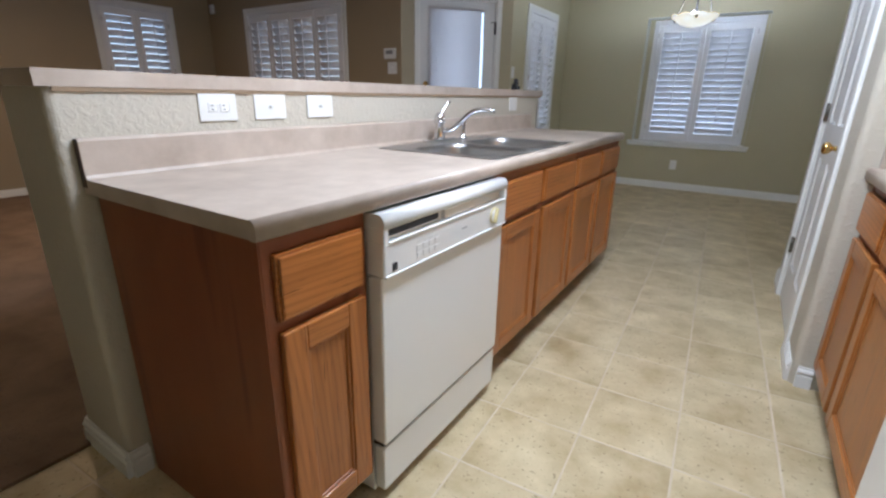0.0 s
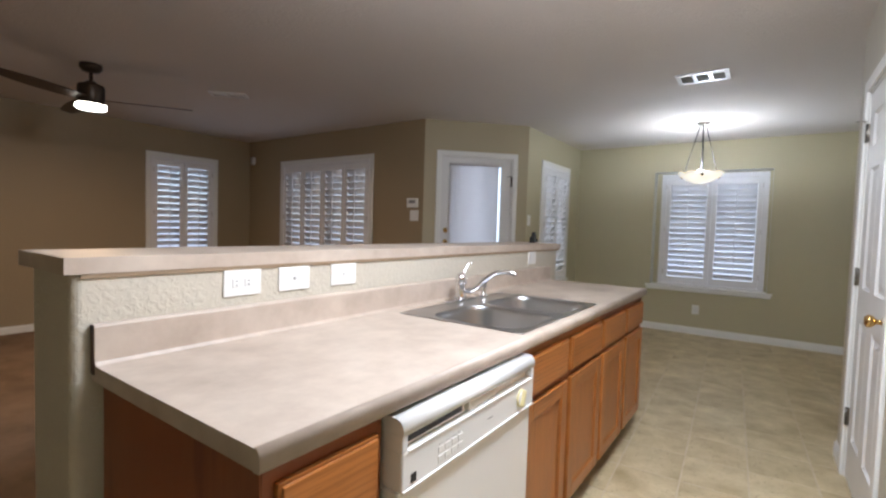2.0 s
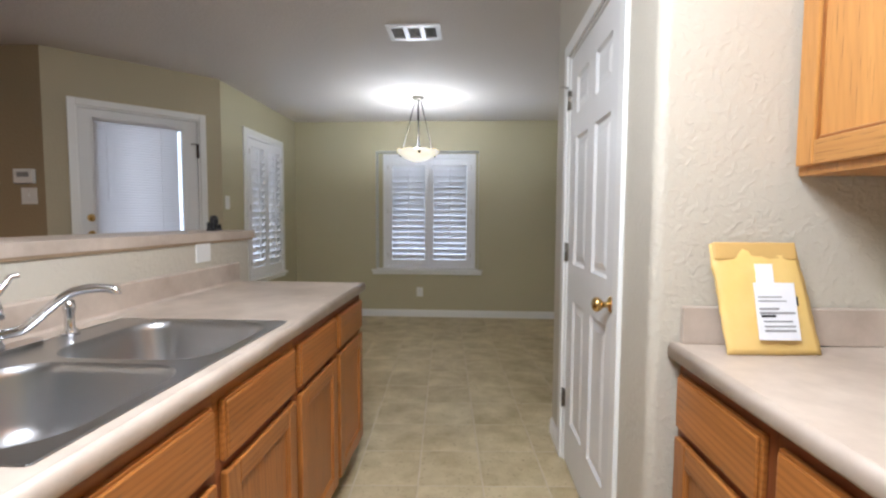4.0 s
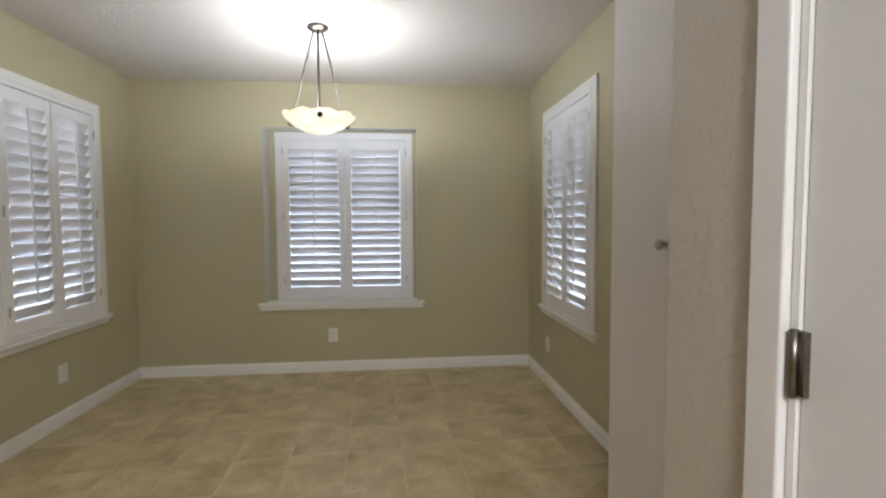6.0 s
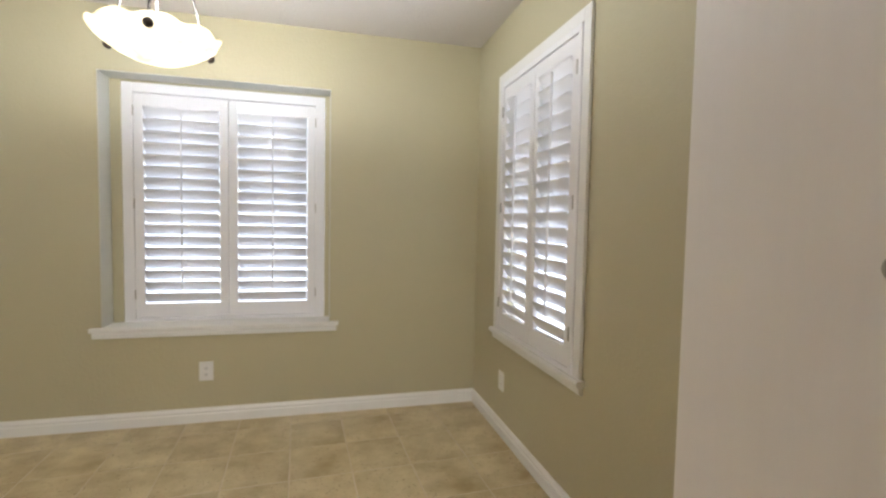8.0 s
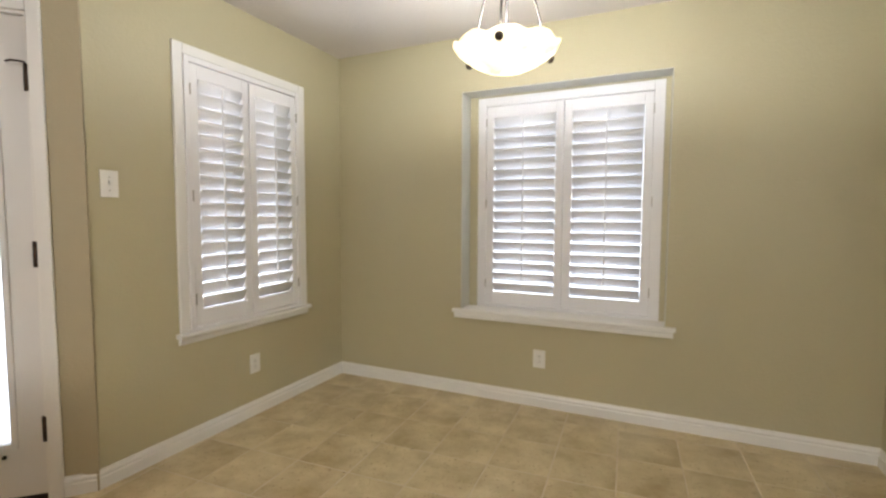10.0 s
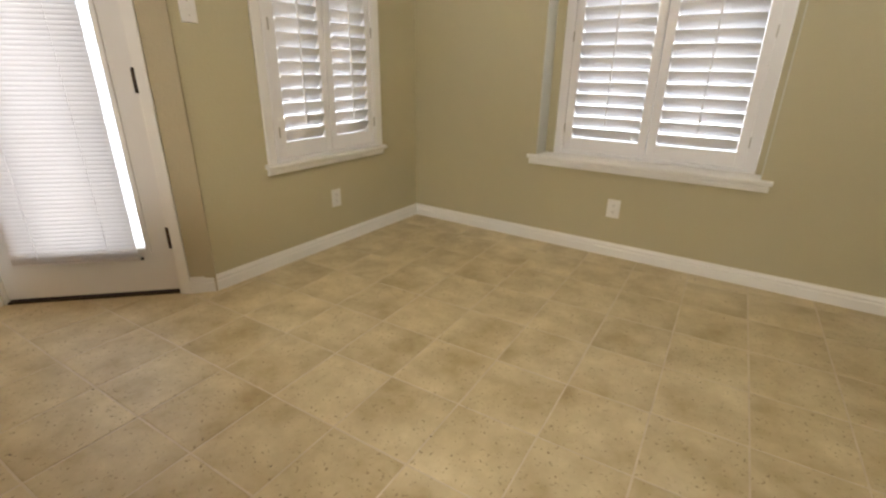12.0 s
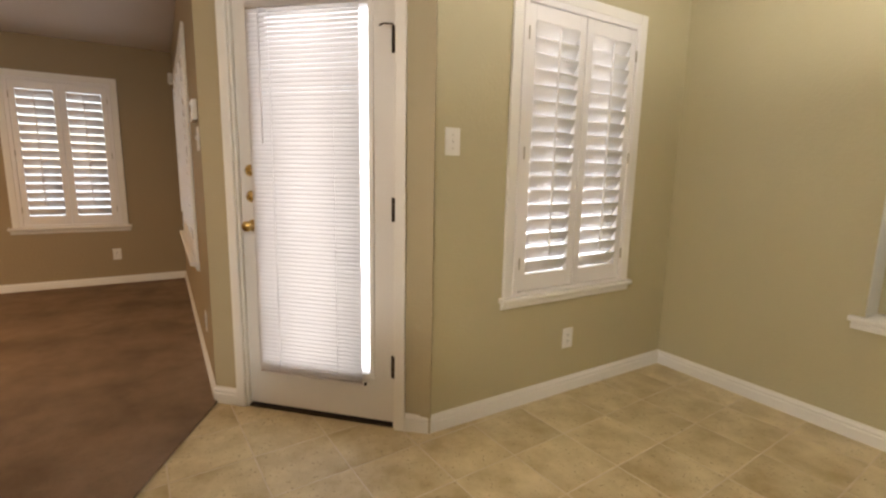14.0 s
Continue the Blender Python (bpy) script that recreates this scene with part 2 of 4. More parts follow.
M_BLIND.node_tree.links.new(_tr.outputs[0], _mx.inputs[2])
M_BLIND.node_tree.links.new(_mx.outputs[0], M_BLIND.node_tree.nodes["Material Output"].inputs["Surface"])
M_VINYL = material("white_vinyl_louver", (0.86, 0.85, 0.86), 0.3, second=(0.84, 0.83, 0.84), scale=4.0)
_tv = M_VINYL.node_tree.nodes.new("ShaderNodeBsdfTranslucent")
_tv.inputs["Color"].default_value = (0.84, 0.83, 0.86, 1)
_mv = M_VINYL.node_tree.nodes.new("ShaderNodeMixShader")
_mv.inputs[0].default_value = 0.22
M_VINYL.node_tree.links.new(M_VINYL.node_tree.nodes["Principled BSDF"].outputs[0], _mv.inputs[1])
M_VINYL.node_tree.links.new(_tv.outputs[0], _mv.inputs[2])
M_VINYL.node_tree.links.new(_mv.outputs[0], M_VINYL.node_tree.nodes["Material Output"].inputs["Surface"])
M_GLASS = material("window_glass", (0.95, 0.97, 0.97), 0.02, transmission=1.0)
M_VENT = material("white_vent_metal", (0.80, 0.79, 0.77), 0.4, second=(0.76, 0.75, 0.73), scale=10)
M_GROUND = material("pale_patio_concrete", (0.42, 0.40, 0.38), 0.9, second=(0.36, 0.34, 0.32), scale=0.8, bump=0.003, bump_scale=30)
M_BLACK = material("black_plastic", (0.015, 0.015, 0.016), 0.3, second=(0.025, 0.025, 0.026), scale=20)

# ---- mesh helpers ----


def box(bm, x0, x1, y0, y1, z0, z1, bevel=0.0, seg=2):
    vs = [bm.verts.new((x, y, z)) for x in (x0, x1) for y in (y0, y1) for z in (z0, z1)]
    fs = [bm.faces.new([vs[i] for i in q]) for q in ((0, 1, 3, 2), (4, 6, 7, 5), (0, 4, 5, 1), (2, 3, 7, 6), (0, 2, 6, 4), (1, 5, 7, 3))]
    if bevel:
        es = list({e for f in fs for e in f.edges})
        bmesh.ops.bevel(bm, geom=es, offset=bevel, segments=seg, affect="EDGES", profile=0.5)
    return bm


def boxed(*args, **kw):
    return box(bmesh.new(), *args, **kw)


def lathe(bm, profile, steps=28, m=None):
    """Turn a profile of (radius, height) about z."""
    m = m or Matrix.Identity(4)
    rings = []
    for r, z in profile:
        if r < 1e-5:
            rings.append([bm.verts.new(m @ Vector((0, 0, z)))])
        else:
            rings.append([bm.verts.new(m @ Vector((r * math.cos(2 * math.pi * k / steps), r * math.sin(2 * math.pi * k / steps), z))) for k in range(steps)])
    for a, b in zip(rings, rings[1:]):
        for k in range(steps):
            j = (k + 1) % steps
            q = [a[k % len(a)], a[j % len(a)], b[j % len(b)], b[k % len(b)]]
            q = list(dict.fromkeys(q))
            if len(q) > 2:
                bm.faces.new(q)
    for f in bm.faces:
        f.smooth = True
    return bm


def tube(bm, pts, r, steps=10, taper=None):
    """A round tube along points."""
    pts = [Vector(p) for p in pts]
    rings = []
    for i, p in enumerate(pts):
        d = (pts[min(i + 1, len(pts) - 1)] - pts[max(i - 1, 0)]).normalized()
        q = d.to_track_quat("Z", "Y").to_matrix()
        rr = r if taper is None else r + (taper - r) * i / (len(pts) - 1)
        rings.append([bm.verts.new(p + q @ Vector((rr * math.cos(2 * math.pi * k / steps), rr * math.sin(2 * math.pi * k / steps), 0))) for k in range(steps)])
    for a, b in zip(rings, rings[1:]):
        for k in range(steps):
            f = bm.faces.new([a[k], a[(k + 1) % steps], b[(k + 1) % steps], b[k]])
            f.smooth = True
    bm.faces.new(list(reversed(rings[0])))
    bm.faces.new(rings[-1])
    return bm


def curve_pts(ctrl, n=16):
    """Points on a smooth curve through control points."""
    ctrl = [Vector(c) for c in ctrl]
    out = []
    for i in range(len(ctrl) - 1):
        p0, p1, p2, p3 = ctrl[max(i - 1, 0)], ctrl[i], ctrl[i + 1], ctrl[min(i + 2, len(ctrl) - 1)]
        for k in range(n):
            t = k / n
            out.append(0.5 * ((2 * p1) + (p2 - p0) * t + (2 * p0 - 5 * p1 + 4 * p2 - p3) * t * t + (3 * p1 - p0 - 3 * p2 + p3) * t ** 3))
    return out + [ctrl[-1]]


def extrude_profile(bm, profile, x0, x1, smooth=False):
    """A profile of (y, z) drawn out along x."""
    a = [bm.verts.new((x0, y, z)) for y, z in profile]
    b = [bm.verts.new((x1, y, z)) for y, z in profile]
    n = len(profile)
    for k in range(n):
        f = bm.faces.new([a[k], a[(k + 1) % n], b[(k + 1) % n], b[k]])
        f.smooth = smooth
    bm.faces.new(list(reversed(a)))
    bm.faces.new(b)
    return bm


def prism(bm, poly, z0, z1):
    a = [bm.verts.new((x, y, z0)) for x, y in poly]
    b = [bm.verts.new((x, y, z1)) for x, y in poly]
    n = len(poly)
    for k in range(n):
        bm.faces.new([a[k], a[(k + 1) % n], b[(k + 1) % n], b[k]])
    bm.faces.new(list(reversed(a)))
    bm.faces.new(b)
    return bm


def rounded(x0, x1, y0, y1, r, n=5):
    """The outline of a rectangle with rounded corners, anticlockwise."""
    out = []
    for cx, cy, a0 in ((x1 - r, y1 - r, 0), (x0 + r, y1 - r, 90), (x0 + r, y0 + r, 180), (x1 - r, y0 + r, 270)):
        for k in range(n + 1):
            a = radians(a0 + 90 * k / n)
            out.append((cx + r * math.cos(a), cy + r * math.sin(a)))
    return out


def cells(bm, us, zs, holes, w0, w1, flat=False):
    """A slab on a grid with rectangular holes (u0, u1, z0, z1) right through it. flat: lies level, u and z being x and y."""
    us = sorted({*us, *(h[i] for h in holes for i in (0, 1))})
    zs = sorted({*zs, *(h[i] for h in holes for i in (2, 3))})
    cache = {}

    def v(u, w, z):
        key = (u, w, z)
        if key not in cache:
            cache[key] = bm.verts.new((u, z, w) if flat else (u, w, z))
        return cache[key]

    def full(i, j):
        if not (0 <= i < len(us) - 1 and 0 <= j < len(zs) - 1):
            return False
        cu, cz = (us[i] + us[i + 1]) / 2, (zs[j] + zs[j + 1]) / 2
        return not any(h[0] < cu < h[1] and h[2] < cz < h[3] for h in holes)

    for i in range(len(us) - 1):
        for j in range(len(zs) - 1):
            if not full(i, j):
                continue
            a, b, c, d = us[i], us[i + 1], zs[j], zs[j + 1]
            bm.faces.new([v(a, w0, c), v(b, w0, c), v(b, w0, d), v(a, w0, d)])
            bm.faces.new([v(a, w1, d), v(b, w1, d), v(b, w1, c), v(a, w1, c)])
            if not full(i - 1, j):
                bm.faces.new([v(a, w1, c), v(a, w0, c), v(a, w0, d), v(a, w1, d)])
            if not full(i + 1, j):
                bm.faces.new([v(b, w0, c), v(b, w1, c), v(b, w1, d), v(b, w0, d)])
            if not full(i, j - 1):
                bm.faces.new([v(a, w1, c), v(b, w1, c), v(b, w0, c), v(a, w0, c)])
            if not full(i, j + 1):
                bm.faces.new([v(a, w0, d), v(b, w0, d), v(b, w1, d), v(a, w1, d)])
    return bm


def mesh_of(name, bm, mat):
    bmesh.ops.recalc_face_normals(bm, faces=bm.faces)
    me = bpy.data.meshes.new(name)
    bm.to_mesh(me)
    bm.free()
    me.materials.append(mat)
    return me


def part(name, bm, mat, parent, label="", at=None):
    ob = new(name, mesh_of(name, bm, mat) if isinstance(bm, bmesh.types.BMesh) else bm)
    ob.parent = parent
    if at is not None:
        ob.matrix_basis = at
    if label:
        tagged(ob, label)
    return ob


def thing(name, label, category, x, y, z=0.0, rz=0.0, group="", kind=""):
    ob = new(name)
    ob.empty_display_size = 0.1
    ob.matrix_basis = pose(x, y, z, 0, 0, rz)
    return tagged(ob, label, category, group, kind)


def solid(name, bm, mat, label, category, x=0.0, y=0.0, z=0.0, rz=0.0, kind="", group=""):
    ob = new(name, mesh_of(name, bm, mat))
    ob.matrix_basis = pose(x, y, z, 0, 0, rz)
    return tagged(ob, label, category, group, kind)


# ---- large structure ----
XL, XR, YB, YN = -1.748, 1.57, 6.72, -2.6      # dining left, right, back; wall behind the walk
LX, LY = -5.90, 4.08                           # living room's left and back walls
CEIL = 2.458


def wall(name, x, y, rz, length, thick, holes=(), top=CEIL, label="khaki painted wall with knock-down plaster texture", paint=None):
    return solid(name, cells(bmesh.new(), (0, length), (-0.05, top), list(holes), 0.0, thick), paint or M_WALL, label, "wall", x, y, 0, rz, "structure")


# openings, along each wall
W_DIN = (-0.718 - XL, 0.576 - XL, 0.583, 2.09)
wall("wall_dining_back", XL - 0.2, YB, 0, XR - XL + 0.4, 0.27, [(W_DIN[0] + 0.2, W_DIN[1] + 0.2, W_DIN[2], W_DIN[3])])
wall("wall_dining_left", XL, 4.93, 90, YB - 4.93, 0.15, [(5.40 - 4.93, 6.25 - 4.93, 0.60, 2.08)])
wall("wall_right", XR, YB, -90, YB - YN, 0.15, [(YB - 6.25, YB - 5.36, 0.60, 2.08)])
DW = math.hypot(0.845, 0.85)
wall("wall_diagonal", -2.58, 4.08, 45.17, DW, 0.15, [(0.188, 1.022, -0.05, 2.075)], label="buff wall round the patio door", paint=M_BUFF)
wall("wall_living_back", LX, LY, 0, -2.58 - LX, 0.15, [(-5.07 - LX, -3.39 - LX, 0.62, 2.07)], label="tan brown living room wall", paint=M_TAN)
wall("wall_living_left", LX, YN, 90, LY + 0.15 - YN, 0.15, [(2.70 - YN, 3.52 - YN, 0.62, 2.07)], label="tan brown living room wall", paint=M_TAN)
wall("wall_behind", XR + 0.15, YN, 180, XR + 0.3 - LX, 0.15)
# returns that narrow the deep dining recess at its back
for u0, u1 in ((-0.719, -0.6555), (0.5405, 0.577)):
    solid("wall_recess_return", boxed(u0, u1, YB + 0.150, YB + 0.269, 0.606, 2.091), M_WALL, "painted return inside the deep window recess", "wall", kind="structure")
solid("wall_recess_return", boxed(-0.655, 0.540, YB + 0.150, YB + 0.269, 2.0755, 2.091), M_WALL, "painted return inside the deep window recess", "wall", kind="structure")
M_LINING = material("pale_recess_paint", (0.60, 0.60, 0.54), 0.5, second=(0.57, 0.57, 0.51), scale=2.0, bump=0.0006, bump_scale=60)
for q in ((-0.7179, -0.714, 0.6055, 2.0859), (0.572, 0.5759, 0.6055, 2.0859), (-0.7179, 0.5759, 2.086, 2.0899)):
    solid("trim_recess", boxed(q[0], q[1], YB + 0.001, YB + 0.149, q[2], q[3]), M_LINING, "pale painted lining of the window recess", "trim", kind="structure")
# pantry
PX, PY0, PY1 = 0.955, 2.17, 3.575
wall("wall_pantry_side", PX, PY1, -90, PY1 - PY0 - 0.03, 0.115, [(PY1 - 3.28, PY1 - 2.465, -0.05, 2.045)], label="pale cream painted kitchen wall round the pantry door", paint=M_PALE)
wall("wall_pantry_front", PX + 0.03, PY0, 0, XR - PX - 0.03, 0.115, label="pale cream painted kitchen wall beside the counter", paint=M_PALE)
wall("wall_pantry_end", XR, PY1, 180, XR - PX - 0.115, 0.115)
bm = bmesh.new()
prism(bm, [(PX + 0.03, PY0 + 0.03)] + [(PX + 0.03 - 0.03 * math.cos(radians(a)), PY0 + 0.03 - 0.03 * math.sin(radians(a))) for a in range(0, 91, 15)], 0, CEIL)
solid("wall_corner_bead", bm, M_PALE, "rounded pale cream plaster corner of the pantry wall", "wall", kind="structure")
# half wall of the peninsula, with rounded ends
HX0, HX1, HY0, HY1 = -1.055, -0.762, 0.392, 3.42
solid("wall_half", prism(bmesh.new(), rounded(HX0, HX1, HY0, HY1, 0.022), 0, 1.132), M_PALE, "textured pale cream half wall that carries the raised bar", "wall", kind="structure")
solid("ceiling", boxed(LX - 0.2, XR + 0.2, YN - 0.2, YB + 0.3, CEIL, CEIL + 0.1), M_CEIL, "off-white textured ceiling", "ceiling", kind="structure")
solid("ground", boxed(-400, 400, -400, 400, -0.30, -0.20), M_GROUND, "pale concrete ground outside the house", "ground", kind="structure")
floor = solid("floor", boxed(LX - 0.1, XR + 0.1, YN - 0.1, YB + 0.2, -0.12, -0.0014), M_GROUT, "beige ceramic tile floor with pale grout joints", "floor", kind="structure")
carpet_edge = [(-1.02, YN), (-1.02, 3.27), (-2.60, 4.10), (LX, LY), (LX, YN)]
solid("carpet", prism(bmesh.new(), carpet_edge, -0.003, 0.012), M_CARPET, "short-pile brown carpet with footprints in the living room", "carpet", kind="structure")


def baseboard(x0, y0, x1, y1):
    """A moulded skirting along a wall's foot; the room lies to the right of the way from the first point to the second."""
    length, ang = math.hypot(x1 - x0, y1 - y0), math.degrees(math.atan2(y1 - y0, x1 - x0))
    prof = [(0.0, 0.0), (-0.015, 0.0), (-0.015, 0.050), (-0.0135, 0.054), (-0.009, 0.056), (-0.009, 0.061), (-0.0135, 0.064), (-0.0140, 0.070), (-0.011, 0.077), (-0.006, 0.082), (-0.005, 0.090), (0.0, 0.090)]
    solid("baseboard", extrude_profile(bmesh.new(), prof, 0, length), M_WHITE, "white painted moulded baseboard", "baseboard", x0, y0, 0.0, ang, "structure")


for seg in ((XL, YB, XR, YB), (XL, 4.93, XL, YB), (XR, YB, XR, 4.40), (-2.58, 4.08, -2.483, 4.178), (-1.824, 4.840, XL, 4.93), (LX, LY, -2.58, LY), (LX, YN, LX, LY),
            (PX, PY1, PX, 3.345), (PX, 2.402, PX, PY0 + 0.02), (PX + 0.02, PY0, 1.03, PY0), (XR, -0.4, XR, YN), (XR, YN, LX, YN)):
    baseboard(*seg)
# skirting round the near end and the living side of the half wall
baseboard(HX0, HY0, HX1 + 0.0, HY0)
baseboard(HX0, HY1, HX0, HY0)
baseboard(HX1, HY0, HX1, 0.446)
baseboard(HX1, HY1, HX0, HY1)

# ---- windows and shutters ----


def casing(parent, u0, u1, z0, z1, width, proud, mat=M_WHITE, sides="LRT"):
    """Flat moulded trim round an opening, on the room's side."""
    if "L" in sides:
        part("casing_side", boxed(u0 - width, u0, -proud, 0.0, z0, z1 + width, bevel=0.004), mat, parent)
    if "R" in sides:
        part("casing_side", boxed(u1, u1 + width, -proud, 0.0, z0, z1 + width, bevel=0.004), mat, parent)
    if "T" in sides:
        part("casing_head", boxed(u0, u1, -proud + 0.001, 0.0, z1, z1 + width, bevel=0.004), mat, parent)


def louver_mesh(length, width=0.088, thick=0.011):
    prof = [(width / 2 * math.cos(radians(a)), thick / 2 * math.sin(radians(a)) * (1.0 if abs(math.cos(radians(a))) < 0.9 else 0.9)) for a in range(0, 360, 30)]
    return mesh_of("louver", extrude_profile(bmesh.new(), prof, -length / 2, length / 2, True), M_SHUT)


def shutter(x, y, rz, u0, u1, z0, z1, panels, tilt, label, louvers=17, v0=-0.01, f=0.03, stile=0.046):
    """Plantation shutter panels hung side by side in a frame."""
    sh = thing("plantation_shutter", label, "shutter", x, y, 0, rz, group="plantation shutters")
    part("frame_side", boxed(u0, u0 + f, v0 - 0.012, v0 + 0.03, z0, z1, bevel=0.003), M_SHUT, sh)
    part("frame_side", boxed(u1 - f, u1, v0 - 0.012, v0 + 0.03, z0, z1, bevel=0.003), M_SHUT, sh)
    part("frame_head", boxed(u0 + f, u1 - f, v0 - 0.011, v0 + 0.03, z1 - f, z1, bevel=0.003), M_SHUT, sh)
    part("frame_foot", boxed(u0 + f, u1 - f, v0 - 0.011, v0 + 0.03, z0, z0 + 0.02, bevel=0.003), M_SHUT, sh)
    pw = (u1 - u0 - 2 * f) / panels
    rail_b, rail_t = 0.085, 0.075
    a0, a1 = z0 + 0.024 + rail_b, z1 - f - 0.004 - rail_t
    lw = pw - 0.006 - 2 * stile
    # rebates at the back of the frame and the astragals between panels, which keep light out of the cracks
    for q in [(u0 + f - 0.004, u0 + f + 0.014), (u1 - f - 0.014, u1 - f + 0.004)] + [(u0 + f + k * pw - 0.013, u0 + f + k * pw + 0.013) for k in range(1, panels)]:
        part("light_stop", boxed(q[0], q[1], v0 + 0.0305, v0 + 0.038, z0 + 0.021, z1 - f + 0.002, bevel=0.001), M_SHUT, sh)
    for q in ((z0 + 0.012, z0 + 0.036), (z1 - f - 0.016, z1 - f + 0.004)):
        part("light_stop", boxed(u0 + f + 0.0145, u1 - f - 0.0145, v0 + 0.0385, v0 + 0.044, q[0], q[1], bevel=0.001), M_SHUT, sh)
    lm = louver_mesh(lw - 0.004)
    pitch = (a1 - a0) / louvers
    for k in range(panels):
        p0 = u0 + f + k * pw + 0.003
        p1 = p0 + pw - 0.006
        bm = bmesh.new()
        for q in ((p0, p0 + stile, z0 + 0.024, z1 - f - 0.004), (p1 - stile, p1, z0 + 0.024, z1 - f - 0.004)):
            box(bm, q[0], q[1], v0 - 0.006, v0 + 0.024, q[2], q[3], bevel=0.003)
        box(bm, p0 + stile, p1 - stile, v0 - 0.005, v0 + 0.023, z0 + 0.024, a0, bevel=0.002)
        box(bm, p0 + stile, p1 - stile, v0 - 0.005, v0 + 0.023, a1, z1 - f - 0.004, bevel=0.002)
        panel = part("panel", bm, M_SHUT, sh)
        for j in range(louvers):
            t = tilt + (1.5 * math.sin(j * 2.1 + k) if j else 0)
            part("louver", lm, M_VINYL, panel, at=pose((p0 + p1) / 2, v0 + 0.009, a0 + pitch * (j + 0.5), -t, 0, 0))
        rod_y = v0 + 0.009 - 0.5 * 0.088 * math.cos(radians(tilt)) - 0.006
        dz = 0.044 * math.sin(radians(tilt))
        part("tilt_rod", boxed((p0 + p1) / 2 - 0.005, (p0 + p1) / 2 + 0.005, rod_y - 0.006, rod_y + 0.004, a0 + pitch * 0.8 + dz, a1 - pitch * 0.3, bevel=0.002), M_SHUT, panel)
        for hz in (z0 + 0.17, (z0 + z1) / 2, z1 - 0.17):
            hx = p0 - 0.004 if k == 0 else p1 + 0.001
            if k in (0, panels - 1):
                part("hinge", boxed(hx, hx + 0.006, v0 - 0.016, v0 - 0.008, hz - 0.03, hz + 0.03, bevel=0.001), M_NICKEL, panel)
    return sh


def window(name, x, y, rz, u0, u1, z0, z1, depth, label, sill_proud=0.055, case=0.055, sashes=1, casing_on=True, sill_ear=0.03):
    """A window unit in its opening: sash frame and panes deep in the wall, a sill with an apron, and casing on the room's side."""
    w = thing(name, label, "window", x, y, 0, rz, kind="structure")
    n = sashes
    sw = (u1 - u0) / n
    for k in range(n):
        a, b = u0 + k * sw, u0 + (k + 1) * sw
        bm = cells(bmesh.new(), (a + 0.002, b - 0.002), (z0 + 0.002, z1 - 0.002), [(a + 0.030, b - 0.030, z0 + 0.035, z1 - 0.035)], depth - 0.03, depth + 0.02)
        fr = part("window_frame", bm, M_WHITE, w)
        pane = part("pane", boxed(a + 0.028, b - 0.028, depth - 0.006, depth - 0.002, z0 + 0.033, z1 - 0.033), M_GLASS, fr)
        pane.visible_shadow = False
    e = case + sill_ear if casing_on else 0.055
    lip = [(-sill_proud + 0.006, z0 + 0.022), (-sill_proud, z0 + 0.016), (-sill_proud, z0 + 0.003), (-sill_proud + 0.006, z0 - 0.003)]
    bm = bmesh.new()
    extrude_profile(bm, [(depth - 0.03, z0 + 0.0005), (depth - 0.03, z0 + 0.022), *lip[:-1], (-sill_proud + 0.003, z0 + 0.0005)], u0 + 0.001, u1 - 0.001)
    front = [(-0.0005, z0 + 0.022), *lip, (-0.0005, z0 - 0.003)]
    extrude_profile(bm, front, u0 - e, u0 + 0.001)
    extrude_profile(bm, front, u1 - 0.001, u1 + e)
    extrude_profile(bm, [(-0.0005, z0 + 0.0005), (-sill_proud + 0.003, z0 + 0.0005), (-sill_proud + 0.006, z0 - 0.003), (-0.0005, z0 - 0.003)], u0 + 0.001, u1 - 0.001)
    part("window_sill", bm, M_WHITE, w)
    ap = [(-0.0005, z0 - 0.0035), (-sill_proud + 0.014, z0 - 0.0035), (-0.022, z0 - 0.016), (-0.018, z0 - 0.038), (-0.0005, z0 - 0.043)]
    part("apron", extrude_profile(bmesh.new(), ap, u0 - e + 0.012, u1 + e - 0.012), M_WHITE, w)
    if casing_on:
        casing(w, u0, u1, z0 + 0.0225, z1, case, 0.018)
    return w


# dining back window, set back in a deep plaster recess
window("window_1", XL, YB, 0, *W_DIN, 0.23, "white window in a deep recess of the dining wall", casing_on=False, sill_proud=0.03)
shutter(XL, YB, 0, -0.655 - XL, 0.540 - XL, 0.606, 2.075, 2, 52, "white two-panel plantation shutter in the recessed dining window", 17, v0=0.165, f=0.060, stile=0.050)
window("window_2", XL, 4.93, 90, 5.40 - 4.93, 6.25 - 4.93, 0.60, 2.08, 0.12, "white cased window in the dining room's left wall", sill_proud=0.043, sill_ear=0.018)
shutter(XL, 4.93, 90, 5.402 - 4.93, 6.248 - 4.93, 0.6235, 2.078, 2, 59, "white two-panel plantation shutter beside the patio door")
window("window_3", XR, YB, -90, YB - 6.25, YB - 5.36, 0.60, 2.08, 0.12, "white cased window in the dining room's right wall", sill_proud=0.040, sill_ear=0.018)
shutter(XR, YB, -90, YB - 6.248, YB - 5.362, 0.6235, 2.078, 2, 58, "white two-panel plantation shutter beside the tall cabinet")
window("window_4", LX, YN, 90, 2.70 - YN, 3.52 - YN, 0.62, 2.07, 0.12, "white cased window in the living room's side wall")
shutter(LX, YN, 90, 2.702 - YN, 3.518 - YN, 0.6435, 2.068, 2, 48, "white two-panel plantation shutter with wide open louvers", 15)
window("window_5", LX, LY, 0, -5.07 - LX, -3.39 - LX, 0.62, 2.07, 0.12, "wide white cased window in the living room's back wall", sashes=2)
